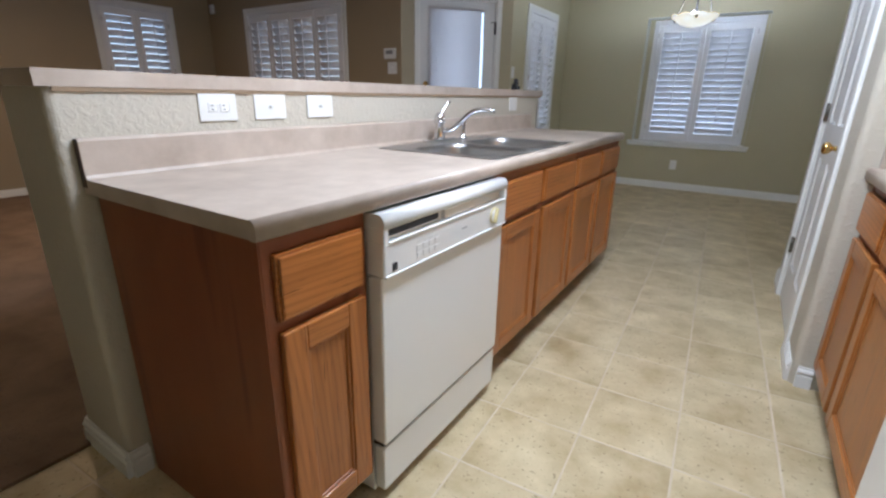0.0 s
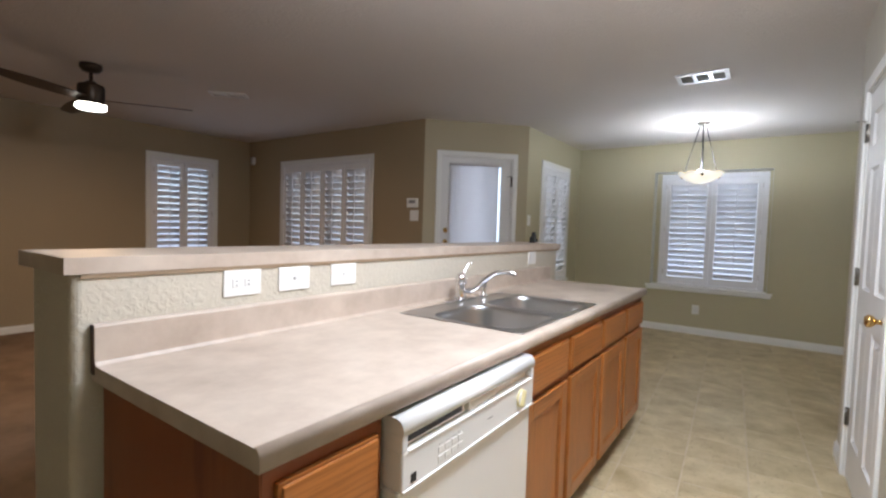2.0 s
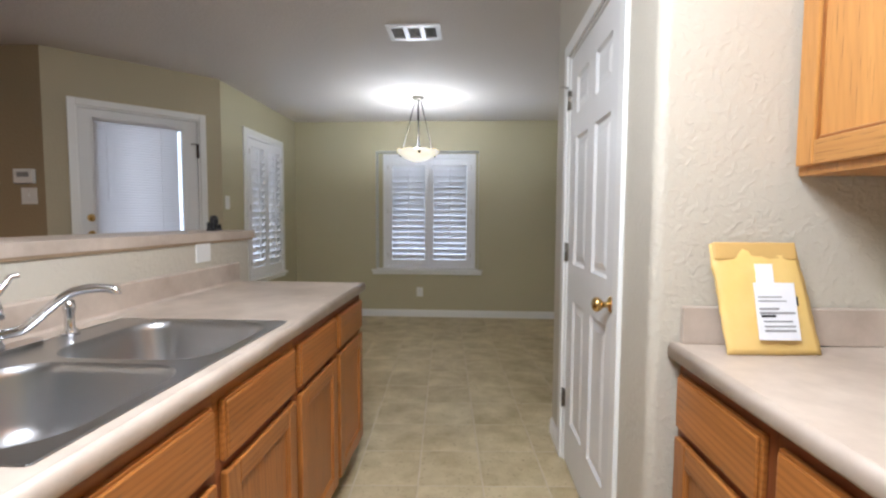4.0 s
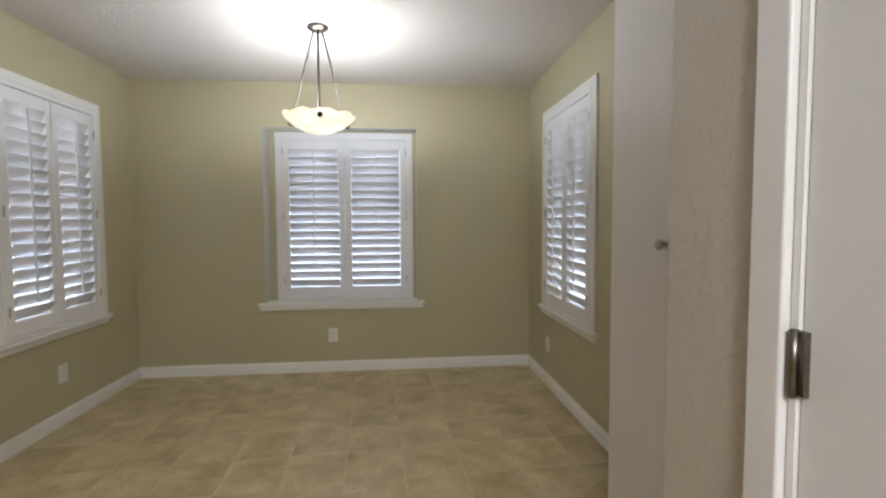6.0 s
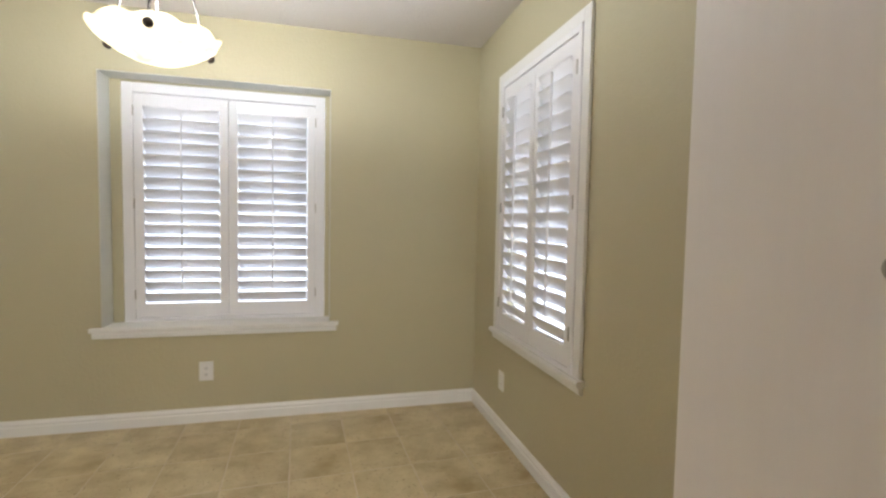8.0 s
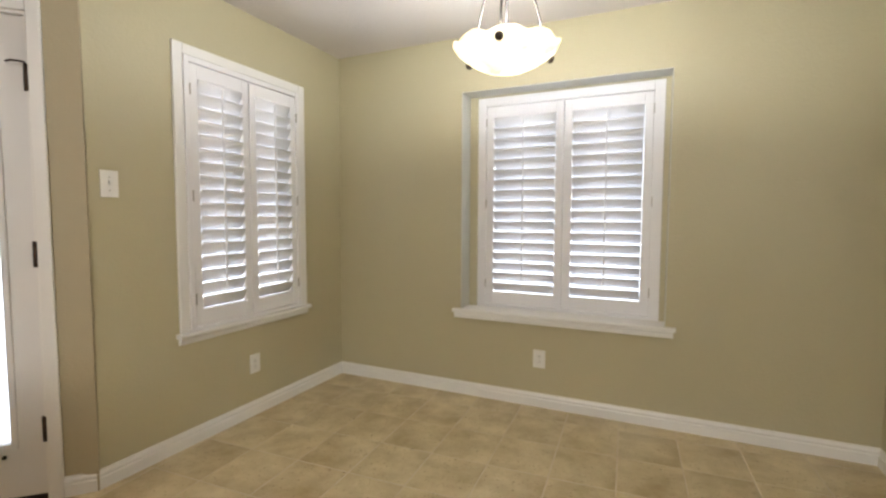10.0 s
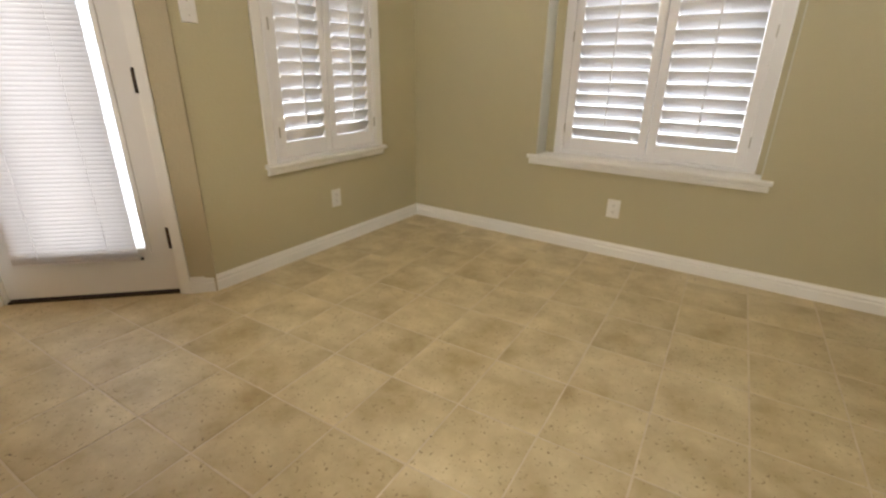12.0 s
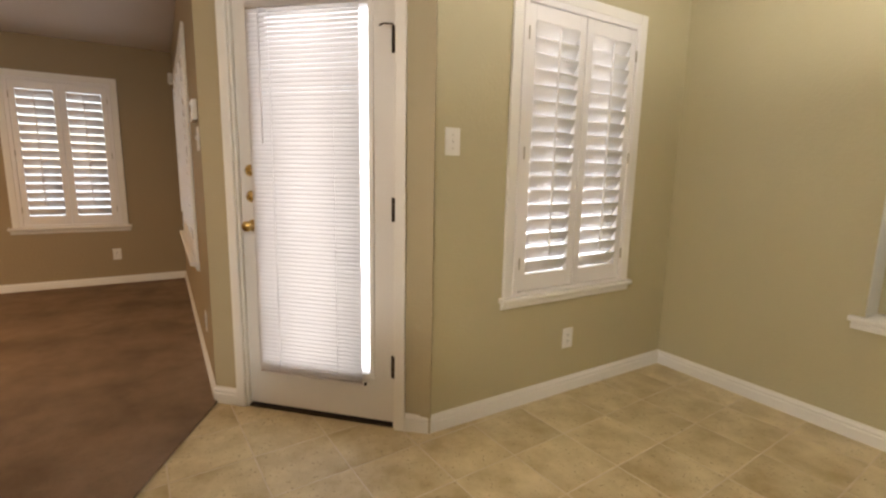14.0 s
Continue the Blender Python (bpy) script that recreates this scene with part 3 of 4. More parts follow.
shutter(LX, LY, 0, -5.068 - LX, -3.392 - LX, 0.6435, 2.068, 4, 56, "wide white four-panel plantation shutter in the living room", 15)

# ---- patio door in the diagonal wall ----
door = thing("door_1", "white half-glazed patio door with a mini blind, closed", "door", -2.58, 4.08, 0, 45.17, kind="structure")
D0, D1, DT = 0.203, 1.006, 2.060
casing(door, 0.188, 1.022, 0.0, 2.075, 0.05, 0.018)
part("jamb", boxed(0.188, 0.2005, 0.0, 0.14, 0.0, 2.075), M_WHITE, door)
part("jamb", boxed(1.0095, 1.022, 0.0, 0.14, 0.0, 2.075), M_WHITE, door)
part("jamb", boxed(0.2005, 1.0095, 0.0, 0.14, 2.063, 2.075), M_WHITE, door)
part("threshold", boxed(0.2005, 1.0095, 0.0, 0.14, -0.002, 0.010, bevel=0.003), M_BRONZE, door)
G0, G1, GB, GT = D0 + 0.100, D1 - 0.120, 0.262, 1.965
leaf = part("leaf", cells(bmesh.new(), (D0, D1), (0.020, DT), [(G0, G1, GB, GT)], 0.045, 0.089), M_DOOR, door)
for q in ((G0 - 0.025, G0, GB - 0.025, GT + 0.025), (G1, G1 + 0.025, GB - 0.025, GT + 0.025)):
    part("lite_frame", boxed(q[0], q[1], 0.033, 0.046, q[2], q[3], bevel=0.004), M_DOOR, leaf)
for q in ((GB - 0.025, GB), (GT, GT + 0.025)):
    part("lite_frame", boxed(G0, G1, 0.034, 0.046, q[0], q[1], bevel=0.004), M_DOOR, leaf)
leaf.matrix_basis = Matrix.Translation((0, -0.026, 0))
pane = part("pane", boxed(G0, G1, 0.064, 0.068, GB, GT), M_GLASS, leaf)
pane.visible_shadow = False
part("door_sweep", boxed(D0 + 0.003, D1 - 0.003, 0.047, 0.087, 0.011, 0.019), M_DARK, leaf)
for hz in (0.315, 1.075, 1.81):
    part("hinge", lathe(bmesh.new(), [(0, -0.055), (0.010, -0.055), (0.0105, 0.0), (0.010, 0.055), (0, 0.055)], 10, pose(D1 + 0.003, 0.006, hz)), M_BRONZE, door, "dark bronze hinge")
bm = tube(bmesh.new(), [(D1 + 0.003, 0.008, 1.862), (D1 + 0.003, -0.012, 1.868), (D1 - 0.035, -0.02, 1.870), (D1 - 0.055, -0.02, 1.862)], 0.004)
part("door_stop", bm, M_BRONZE, door, "bronze hinge-pin door stop")
R90 = Matrix.Rotation(radians(90), 4, "X")


def knob_profile(s=1.0):
    return [(0, 0), (0.030 * s, 0), (0.030 * s, 0.004), (0.026 * s, 0.008), (0.011 * s, 0.012), (0.010 * s, 0.028), (0.018 * s, 0.034), (0.026 * s, 0.045), (0.026 * s, 0.055), (0.018 * s, 0.064), (0, 0.066)]


def deadbolt_profile():
    return [(0, 0), (0.029, 0), (0.029, 0.005), (0.024, 0.011), (0.018, 0.014), (0.017, 0.020), (0, 0.021)]


for kz in (1.240, 1.112):
    part("deadbolt", lathe(bmesh.new(), deadbolt_profile(), 24, Matrix.Translation((D0 + 0.058, 0.045, kz)) @ R90), M_BRASS, leaf, "polished brass deadbolt")
    part("thumb_turn", boxed(D0 + 0.054, D0 + 0.062, 0.012, 0.026, kz - 0.014, kz + 0.014, bevel=0.003), M_BRASS, leaf)
part("knob", lathe(bmesh.new(), knob_profile(), 24, Matrix.Translation((D0 + 0.058, 0.045, 0.968)) @ R90), M_BRASS, leaf, "polished brass door knob")
# blind hung on the leaf
blind = thing("mini_blind", "white vinyl mini blind lowered over the door glass", "blind", -2.58, 4.08, 0, 45.17)
blind.matrix_basis = blind.matrix_basis @ Matrix.Translation((0, -0.026, 0))
B0, B1 = G0 - 0.014, G1 - 0.032
part("headrail", boxed(B0, B1, 0.004, 0.032, GT + 0.005, GT + 0.032, bevel=0.003), M_BLIND, blind)
SLAT = mesh_of("slat", extrude_profile(bmesh.new(), [(0.0125 * (k / 4 - 1), 0.002 * (1 - (k / 4 - 1) ** 2)) for k in range(9)] + [(0.0125 * (1 - k / 4), 0.002 * (1 - (1 - k / 4) ** 2) - 0.0008) for k in range(9)], -(B1 - B0) / 2, (B1 - B0) / 2, True), M_BLIND)
zz, nsl = GT - 0.005, 0
while zz > GB - 0.03:
    part("slat", SLAT, M_BLIND, blind, at=pose((B0 + B1) / 2 + random.uniform(-0.001, 0.001), 0.018, zz, 62 + random.uniform(-2, 2), 0, 0))
    zz -= 0.0205
part("bottom_rail", boxed(B0, B1, 0.008, 0.028, GB - 0.055, GB - 0.042, bevel=0.003), M_BLIND, blind)
part("wand", tube(bmesh.new(), [(B0 + 0.075, 0.002, GT + 0.005), (B0 + 0.078, -0.002, GT - 0.6)], 0.0035, 6), M_BLIND, blind, "clear plastic tilt wand")
for u in (0.22, 0.78):
    part("ladder_cord", tube(bmesh.new(), [(B0 + u * (B1 - B0), 0.004, GT), (B0 + u * (B1 - B0), 0.004, GB - 0.045)], 0.0012, 5), M_BLIND, blind)
part("hold_down", boxed(B1 + 0.004, B1 + 0.016, 0.024, 0.036, GB - 0.06, GB - 0.045, bevel=0.002), M_DARK, blind)

# ---- pantry door: six raised panels ----
pd = thing("door_2", "white six-panel pantry door with brass knob, closed", "door", PX, PY1, 0, -90, kind="structure")
U0, U1 = PY1 - 3.28, PY1 - 2.465
casing(pd, U0, U1, 0.0, 2.045, 0.062, 0.016)
part("jamb", boxed(U0, U0 + 0.012, 0.0, 0.115, 0.0, 2.045), M_WHITE, pd)
part("jamb", boxed(U1 - 0.012, U1, 0.0, 0.115, 0.0, 2.045), M_WHITE, pd)
part("jamb", boxed(U0 + 0.012, U1 - 0.012, 0.0, 0.115, 2.033, 2.045), M_WHITE, pd)
a, b = U0 + 0.015, U1 - 0.015
mid = (a + b) / 2
rows6 = ((0.24, 0.853), (1.028, 1.63), (1.74, 1.91))
holes = [(p, q, r0, r1) for p, q in ((a + 0.125, mid - 0.056), (mid + 0.056, b - 0.125)) for r0, r1 in rows6]
leaf2 = part("leaf", cells(bmesh.new(), (a, b), (0.012, 2.030), holes, 0.006, 0.041), M_DOOR, pd)
for p, q, r0, r1 in holes:
    bm = bmesh.new()
    loops = []
    for inset, dep in ((0.0, 0.008), (0.010, 0.016), (0.022, 0.016), (0.048, 0.009)):
        loops.append([bm.verts.new((x, dep, z)) for x, z in ((p + inset, r0 + inset), (q - inset, r0 + inset), (q - inset, r1 - inset), (p + inset, r1 - inset))])
    for l0, l1 in zip(loops, loops[1:]):
        for k in range(4):
            bm.faces.new([l0[k], l0[(k + 1) % 4], l1[(k + 1) % 4], l1[k]])
    bm.faces.new(loops[-1])
    back = [bm.verts.new((x, 0.03, z)) for x, z in ((p, r0), (q, r0), (q, r1), (p, r1))]
    for k in range(4):
        bm.faces.new([loops[0][k], loops[0][(k + 1) % 4], back[(k + 1) % 4], back[k]])
    bm.faces.new(back)
    part("door_panel", bm, M_DOOR, leaf2)
part("knob", lathe(bmesh.new(), knob_profile(), 24, Matrix.Translation((b - 0.06, 0.006, 0.945)) @ R90), M_BRASS, leaf2, "polished brass door knob")
for hz in (0.33, 1.08, 1.83):
    bm = boxed(U0 + 0.006, U0 + 0.026, -0.002, 0.008, hz - 0.045, hz + 0.045, bevel=0.001)
    lathe(bm, [(0, -0.047), (0.006, -0.047), (0.006, 0.047), (0, 0.047)], 10, pose(U0 + 0.012, -0.006, hz))
    part("hinge", bm, M_PEWTER, pd, "tarnished brass hinge")
part("door_stop", tube(bmesh.new(), [(U0 + 0.012, -0.008, 1.89), (U0 + 0.012, -0.03, 1.895), (U0 + 0.0, -0.045, 1.895)], 0.004), M_NICKEL, pd)

# ---- tall white cabinet beyond the pantry ----
tc_ = thing("tall_cabinet", "tall pale slab-door cabinet with two nickel knobs", "cabinet", 1.228, 4.405, 0, -90)
CW = 4.405 - PY1 - 0.004
part("body", boxed(0.0, CW, 0.020, XR - 1.228 - 0.002, 0.0, CEIL - 0.002), M_CLOSET, tc_)
for k in range(2):
    p0, pw = (0.0, 0.397) if k == 0 else (0.397, CW - 0.397)
    dr = part("door", boxed(p0 + 0.0028, p0 + pw - 0.0028, 0.0, 0.019, 0.012, CEIL - 0.01, bevel=0.0015), M_CLOSET, tc_)
    part("knob", lathe(bmesh.new(), [(0, 0), (0.009, 0), (0.008, 0.010), (0.010, 0.014), (0.017, 0.019), (0.0175, 0.025), (0.013, 0.030), (0, 0.032)], 20,
                       Matrix.Translation((0.397 + (0.036 if k else -0.030), 0.0, 1.206)) @ R90), M_NICKEL, dr, "brushed nickel round knob")

# ---- kitchen cabinets ----


def cabinet_door(parent, x0, x1, z0, z1, up=None, level=None):
    up, level = up or M_OAK_V, level or M_OAK_H
    d = part("door", boxed(x0 + 0.058, x1 - 0.058, -0.010, -0.004, z0 + 0.058, z1 - 0.058), up, parent)
    for q in ((x0, x0 + 0.06), (x1 - 0.06, x1)):
        part("stile", boxed(q[0], q[1], -0.020, -0.001, z0, z1, bevel=0.004), up, d)
    for q in ((z0, z0 + 0.06), (z1 - 0.06, z1)):
        part("rail", boxed(x0 + 0.06, x1 - 0.06, -0.0195, -0.001, q[0], q[1], bevel=0.004), level, d)
    for q in ((x0 + 0.06, x0 + 0.068), (x1 - 0.068, x1 - 0.06)):
        part("bead", boxed(q[0], q[1], -0.0150, -0.004, z0 + 0.06, z1 - 0.06, bevel=0.003), M_OAK_V, d)
    for q in ((z0 + 0.06, z0 + 0.068), (z1 - 0.068, z1 - 0.06)):
        part("bead", boxed(x0 + 0.068, x1 - 0.068, -0.0148, -0.004, q[0], q[1], bevel=0.003), M_OAK_H, d)
    return d


def base_cabinet(x, y, rz, w, label, depth=0.60, top=0.872, bodytop=None, toe=0.10, end=False):
    c = thing("base_cabinet", label, "cabinet", x, y, 0, rz, group="oak base cabinets")
    part("body", boxed(0.0005, w - 0.0005, 0.0, depth, toe, bodytop or top), M_END, c)
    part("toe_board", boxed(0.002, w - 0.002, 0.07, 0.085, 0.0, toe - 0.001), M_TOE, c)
    if bodytop:
        part("face_rail", boxed(0.0005, w - 0.0005, 0.0, 0.02, bodytop, top), M_OAK_H, c)
    df = part("drawer_front", boxed(0.022, w - 0.022, -0.014, -0.001, 0.690, 0.835, bevel=0.003, seg=2), M_OAK_H, c)
    part("raised_field", boxed(0.028, w - 0.028, -0.021, -0.0138, 0.696, 0.829, bevel=0.0035, seg=2), M_OAK_H, df)
    cabinet_door(c, 0.022, w - 0.022, toe + 0.022, 0.665)
    return c


FX = -0.10
cab = base_cabinet(FX, 0.454, 90, 0.288, "oak base cabinet with reddish veneered end panel", depth=0.64, end=True)
part("end_panel", boxed(-0.004, 0.0, 0.0, 0.64, 0.0, 0.872), M_END, cab, "reddish-brown veneered end panel with scuff marks")
part("face_post", boxed(0.0, 0.024, -0.0015, 0.0, 0.1, 0.872), M_END, cab)
for y0, y1, sink in ((1.425, 1.866, True), (1.866, 2.330, True), (2.330, 2.785, False), (2.785, 3.235, False)):
    base_cabinet(FX, y0, 90, y1 - y0, "oak base cabinet under the sink counter" if sink else "oak base cabinet at the far end of the peninsula", depth=0.64, bodytop=0.70 if sink else None)

# ---- counter of the peninsula ----
CT = 0.913


def counter(name, label, x, y, rz, length, depth, holes=(), splash_h=0.10, back=True):
    """Post-formed laminate top: flat deck, rolled front edge, coved backsplash. Front along y = 0."""
    c = thing(name, label, "countertop", x, y, 0, rz)
    deck = part("deck", cells(bmesh.new(), (0.0, length), (0.018, depth), list(holes), CT - 0.038, CT, flat=True), M_LAM, c)
    prof = [(0.0181, CT - 0.040), (0.004, CT - 0.040), (0.0, CT - 0.034)] + [(0.018 - 0.018 * math.cos(radians(a)), CT - 0.016 + 0.0185 * math.sin(radians(a))) for a in range(0, 91, 15)]
    prof[-1] = (0.0181, CT)
    part("front_edge", extrude_profile(bmesh.new(), prof, 0.0, length, True), M_LAM, c)
    if back:
        b = depth - 0.022
        prof = [(b - 0.012, CT + 0.0005), (b - 0.005, CT + 0.003), (b, CT + 0.010), (b, CT + splash_h - 0.006), (b + 0.005, CT + splash_h), (depth - 0.001, CT + splash_h), (depth - 0.001, CT + 0.0005)]
        part("backsplash", extrude_profile(bmesh.new(), prof, 0.0, length), M_LAM, c)
    return c


CX, CY0, CY1 = -0.072, 0.432, 3.255
CD = CX - HX1
SK0, SK1 = 1.462, 2.325               # sink along the counter
top_ = counter("countertop", "mottled beige laminate countertop with rolled edge", CX, CY0, 90, CY1 - CY0, CD - 0.001, [(SK0 - CY0 + 0.012, SK1 - CY0 - 0.012, 0.060, 0.575)])
# raw end of the backsplash, raised bar
part("backsplash_end", boxed(-0.003, 0.0, CD - 0.0225, CD - 0.002, CT - 0.02, CT + 0.099, bevel=0.001), M_TOE, top_, "dark unfinished end of the backsplash")
bar = thing("bar_top", "raised beige laminate bar top on the half wall", "bar top", 0, 0, 0)
part("slab", boxed(-1.108, -0.757, 0.380, 3.470, 1.136, 1.174, bevel=0.001, seg=1), M_LAM, bar)
for q in ((-1.110, -1.1081, 0.378, 3.472), (-0.7569, -0.755, 0.378, 3.472), (-1.108, -0.757, 0.378, 0.3799), (-1.108, -0.757, 3.4701, 3.472)):
    part("edge_band", boxed(*q, 1.134, 1.1735), M_LAM, bar)
# thin tan-brown band along the top of the half wall's kitchen face
part("under_band", boxed(-0.7618, -0.7565, 0.41, 3.44, 1.1225, 1.1338, bevel=0.001), M_TANBAND, bar, "tan strip under the bar edge")
part("support_board", boxed(-1.075, -0.775, 0.41, 3.44, 1.1325, 1.1358), M_WHITE, bar)

# ---- sink and faucet ----
sink = thing("sink", "stainless steel double-bowl drop-in sink", "sink", CX, SK0, CT, 90)
L, Dp = SK1 - SK0, 0.545
bm = bmesh.new()
Y0 = 0.045


def bowl_half(bm, x0, x1, bx0, bx1, by0, by1, y0, y1):
    n = 6
    top = rounded(bx0, bx1, by0, by1, 0.10, n)
    outer = []
    cx, cy = (bx0 + bx1) / 2, (by0 + by1) / 2
    for i, (px_, py_) in enumerate(top):
        corner = i // (n + 1)
        k = i % (n + 1)
        tx, ty = ((x1, y1), (x0, y1), (x0, y0), (x1, y0))[corner]
        if k == n // 2:
            outer.append((tx, ty))
        elif (corner in (0, 2)) == (k < n // 2):
            outer.append((tx, py_ if abs(py_ - ty) > 0 else ty))
        else:
            outer.append((px_, ty))
    rings = [[(x, y, 0.003) for x, y in outer], [(x, y, 0.003) for x, y in top]]
    for inset, z, rr in ((0.004, -0.002, 0.098), (0.008, -0.02, 0.096), (0.018, -0.12, 0.09), (0.034, -0.155, 0.08), (0.075, -0.170, 0.06)):
        rings.append([(x, y, z) for x, y in rounded(bx0 + inset, bx1 - inset, by0 + inset, by1 - inset, rr, n)])
    vs = [[bm.verts.new(p) for p in ring] for ring in rings]
    m = len(top)
    for i, (r0, r1) in enumerate(zip(vs, vs[1:])):
        for k in range(m):
            f = bm.faces.new([r0[k], r0[(k + 1) % m], r1[(k + 1) % m], r1[k]])
            f.smooth = i > 1
    bm.faces.new(vs[-1])


bowl_half(bm, 0.0, L / 2, 0.026, L / 2 - 0.015, Y0 + 0.024, Y0 + 0.435, Y0, Y0 + Dp)
bowl_half(bm, L / 2, L, L / 2 + 0.015, L - 0.026, Y0 + 0.024, Y0 + 0.435, Y0, Y0 + Dp)
bmesh.ops.remove_doubles(bm, verts=bm.verts, dist=0.0005)
part("basin", bm, M_STEEL, sink)
bm = bmesh.new()
for q in ((0, L, Y0 - 0.004, Y0 + 0.004), (0, L, Y0 + Dp - 0.004, Y0 + Dp + 0.004), (-0.004, 0.004, Y0, Y0 + Dp), (L - 0.004, L + 0.004, Y0, Y0 + Dp)):
    box(bm, *q, 0.0005, 0.004, bevel=0.0015, seg=1)
part("rim", bm, M_STEEL, sink)
for cx in (0.25 * L + 0.01, 0.75 * L - 0.01):
    part("drain", lathe(bmesh.new(), [(0, -0.166), (0.020, -0.166), (0.024, -0.168), (0.040, -0.1665), (0.042, -0.169)], 24, pose(cx, Y0 + 0.23, 0)), M_CHROME, sink, "chrome strainer drain")

fauc = thing("faucet", "chrome single-lever kitchen faucet with side sprayer", "faucet", -0.655, 1.905, CT + 0.003, 0)
bm = bmesh.new()
prism(bm, rounded(-0.028, 0.028, -0.125, 0.125, 0.027), 0.0, 0.012)
part("deck_plate", bm, M_CHROME, fauc)
part("body", lathe(bmesh.new(), [(0, 0.012), (0.029, 0.012), (0.027, 0.024), (0.021, 0.040), (0.020, 0.075), (0.023, 0.088), (0.027, 0.098), (0.028, 0.110), (0.024, 0.124), (0.014, 0.133), (0.0, 0.135)], 24), M_CHROME, fauc)
part("collar", lathe(bmesh.new(), [(0.0, 0.086), (0.030, 0.086), (0.031, 0.091), (0.030, 0.096), (0.0, 0.096)], 24), M_CHROME, fauc)
part("spout", tube(bmesh.new(), curve_pts([(0.018, 0.006, 0.050), (0.06, 0.025, 0.060), (0.105, 0.045, 0.105), (0.15, 0.062, 0.142), (0.20, 0.082, 0.152), (0.235, 0.095, 0.146), (0.238, 0.096, 0.136)], 6), 0.0125, 12, taper=0.0105), M_CHROME, fauc)
part("lever", tube(bmesh.new(), curve_pts([(0.004, 0.002, 0.120), (0.008, 0.018, 0.146), (0.013, 0.038, 0.172), (0.016, 0.046, 0.182), (0.023, 0.058, 0.184)], 5), 0.0085, 10, taper=0.0065), M_CHROME, fauc)
spr = part("sprayer", lathe(bmesh.new(), [(0, 0.0), (0.022, 0.0), (0.020, 0.012), (0.013, 0.02), (0.012, 0.06), (0.016, 0.075), (0.014, 0.098), (0, 0.102)], 18, pose(0.012, 0.205, 0.0)), M_CHROME, fauc)

# ---- dishwasher ----
M_YELLOW = material("pale_yellow_plastic", (0.74, 0.66, 0.36), 0.35, second=(0.70, 0.62, 0.32), scale=8.0)
M_FAINT = material("faint_grey_print", (0.55, 0.55, 0.54), 0.5, second=(0.5, 0.5, 0.49), scale=30)
dw = thing("dishwasher", "white built-in dishwasher with dial and vented console", "dishwasher", -0.054, 0.748, 0, 90)
W = 0.664
part("tub", boxed(0.004, W - 0.004, 0.05, 0.62, 0.02, 0.8584), M_APPL, dw)
part("door_panel", boxed(0.0, W, 0.0, 0.048, 0.205, 0.7036, bevel=0.006), M_APPL, dw)
con = part("console", boxed(0.0, W, -0.010, 0.05, 0.7054, 0.7945, bevel=0.006), M_APPL, dw)
part("top_cap", extrude_profile(bmesh.new(), [(0.05, 0.8296), (-0.012, 0.8296)] + [(0.012 - 0.024 * math.cos(radians(a)), 0.8404 + 0.024 * math.sin(radians(a))) for a in range(0, 91, 15)] + [(0.05, 0.8620)], 0.0, W, True), M_APPL, dw, "rolled white top edge")
part("vent_band", boxed(0.012, W - 0.012, 0.012, 0.05, 0.7936, 0.8314), M_IVORY, dw, "cream recessed vent band with dark grille")
part("console_cheek", boxed(0.0, 0.018, -0.010, 0.05, 0.7918, 0.8314, bevel=0.003), M_APPL, dw)
part("console_cheek", boxed(W - 0.018, W, -0.010, 0.05, 0.7918, 0.8314, bevel=0.003), M_APPL, dw)
part("vent_frame", boxed(0.022, 0.262, 0.004, 0.0125, 0.7963, 0.8260, bevel=0.003), M_IVORY, dw)
part("vent_grille", boxed(0.034, 0.250, 0.002, 0.006, 0.8044, 0.8206, bevel=0.001), M_DARK, dw)
part("latch", boxed(0.275, 0.42, -0.004, 0.013, 0.7981, 0.8278, bevel=0.004), M_IVORY, dw)
part("trim_strip", boxed(0.003, W - 0.003, -0.0135, -0.002, 0.7036, 0.7099, bevel=0.002), M_APPL, dw)
part("trim_strip", boxed(0.018, W - 0.018, -0.0135, -0.002, 0.7900, 0.7954, bevel=0.002), M_APPL, dw)
DZ = 0.7504
dial = part("dial", lathe(bmesh.new(), [(0, 0.005), (0.020, 0.005), (0.026, 0.003), (0.027, 0.0)], 24, Matrix.Translation((W - 0.095, -0.010, DZ)) @ R90), M_PLAST, dw, "round white selector dial with yellow pointer")
ptr = part("pointer", boxed(-0.006, 0.006, -0.016, -0.004, -0.025, 0.025, bevel=0.004), M_YELLOW, dial, "pale yellow grip of the dial", at=pose(W - 0.095, -0.010, DZ, 0, 18, 0))
part("rim", lathe(bmesh.new(), [(0.023, 0.0), (0.0245, 0.005), (0.026, 0.005), (0.0275, 0.0)], 24, Matrix.Translation((W - 0.095, -0.010, DZ)) @ R90), M_YELLOW, dial)
part("badge", boxed(0.030, 0.048, -0.0115, -0.009, 0.7180, 0.7378), M_DARK, con)
for k in range(4):
    for bz in (0.722, 0.7435):
        part("button", boxed(0.13 + 0.028 * k, 0.152 + 0.028 * k, -0.0116, -0.009, bz, bz + 0.016, bevel=0.0015), M_APPL, con)
    part("print_mark", boxed(0.134 + 0.028 * k, 0.149 + 0.028 * k, -0.0108, -0.0095, 0.7640, 0.7665), M_FAINT, con)
part("print_mark", boxed(0.36, 0.39, -0.0108, -0.0095, 0.7486, 0.7522), M_GREY, con)
part("print_mark", boxed(0.525, 0.538, -0.0108, -0.0095, 0.7594, 0.7621), M_FAINT, con)
part("kick_panel", boxed(0.0, W, 0.006, 0.04, 0.045, 0.192, bevel=0.004), M_APPL, dw)
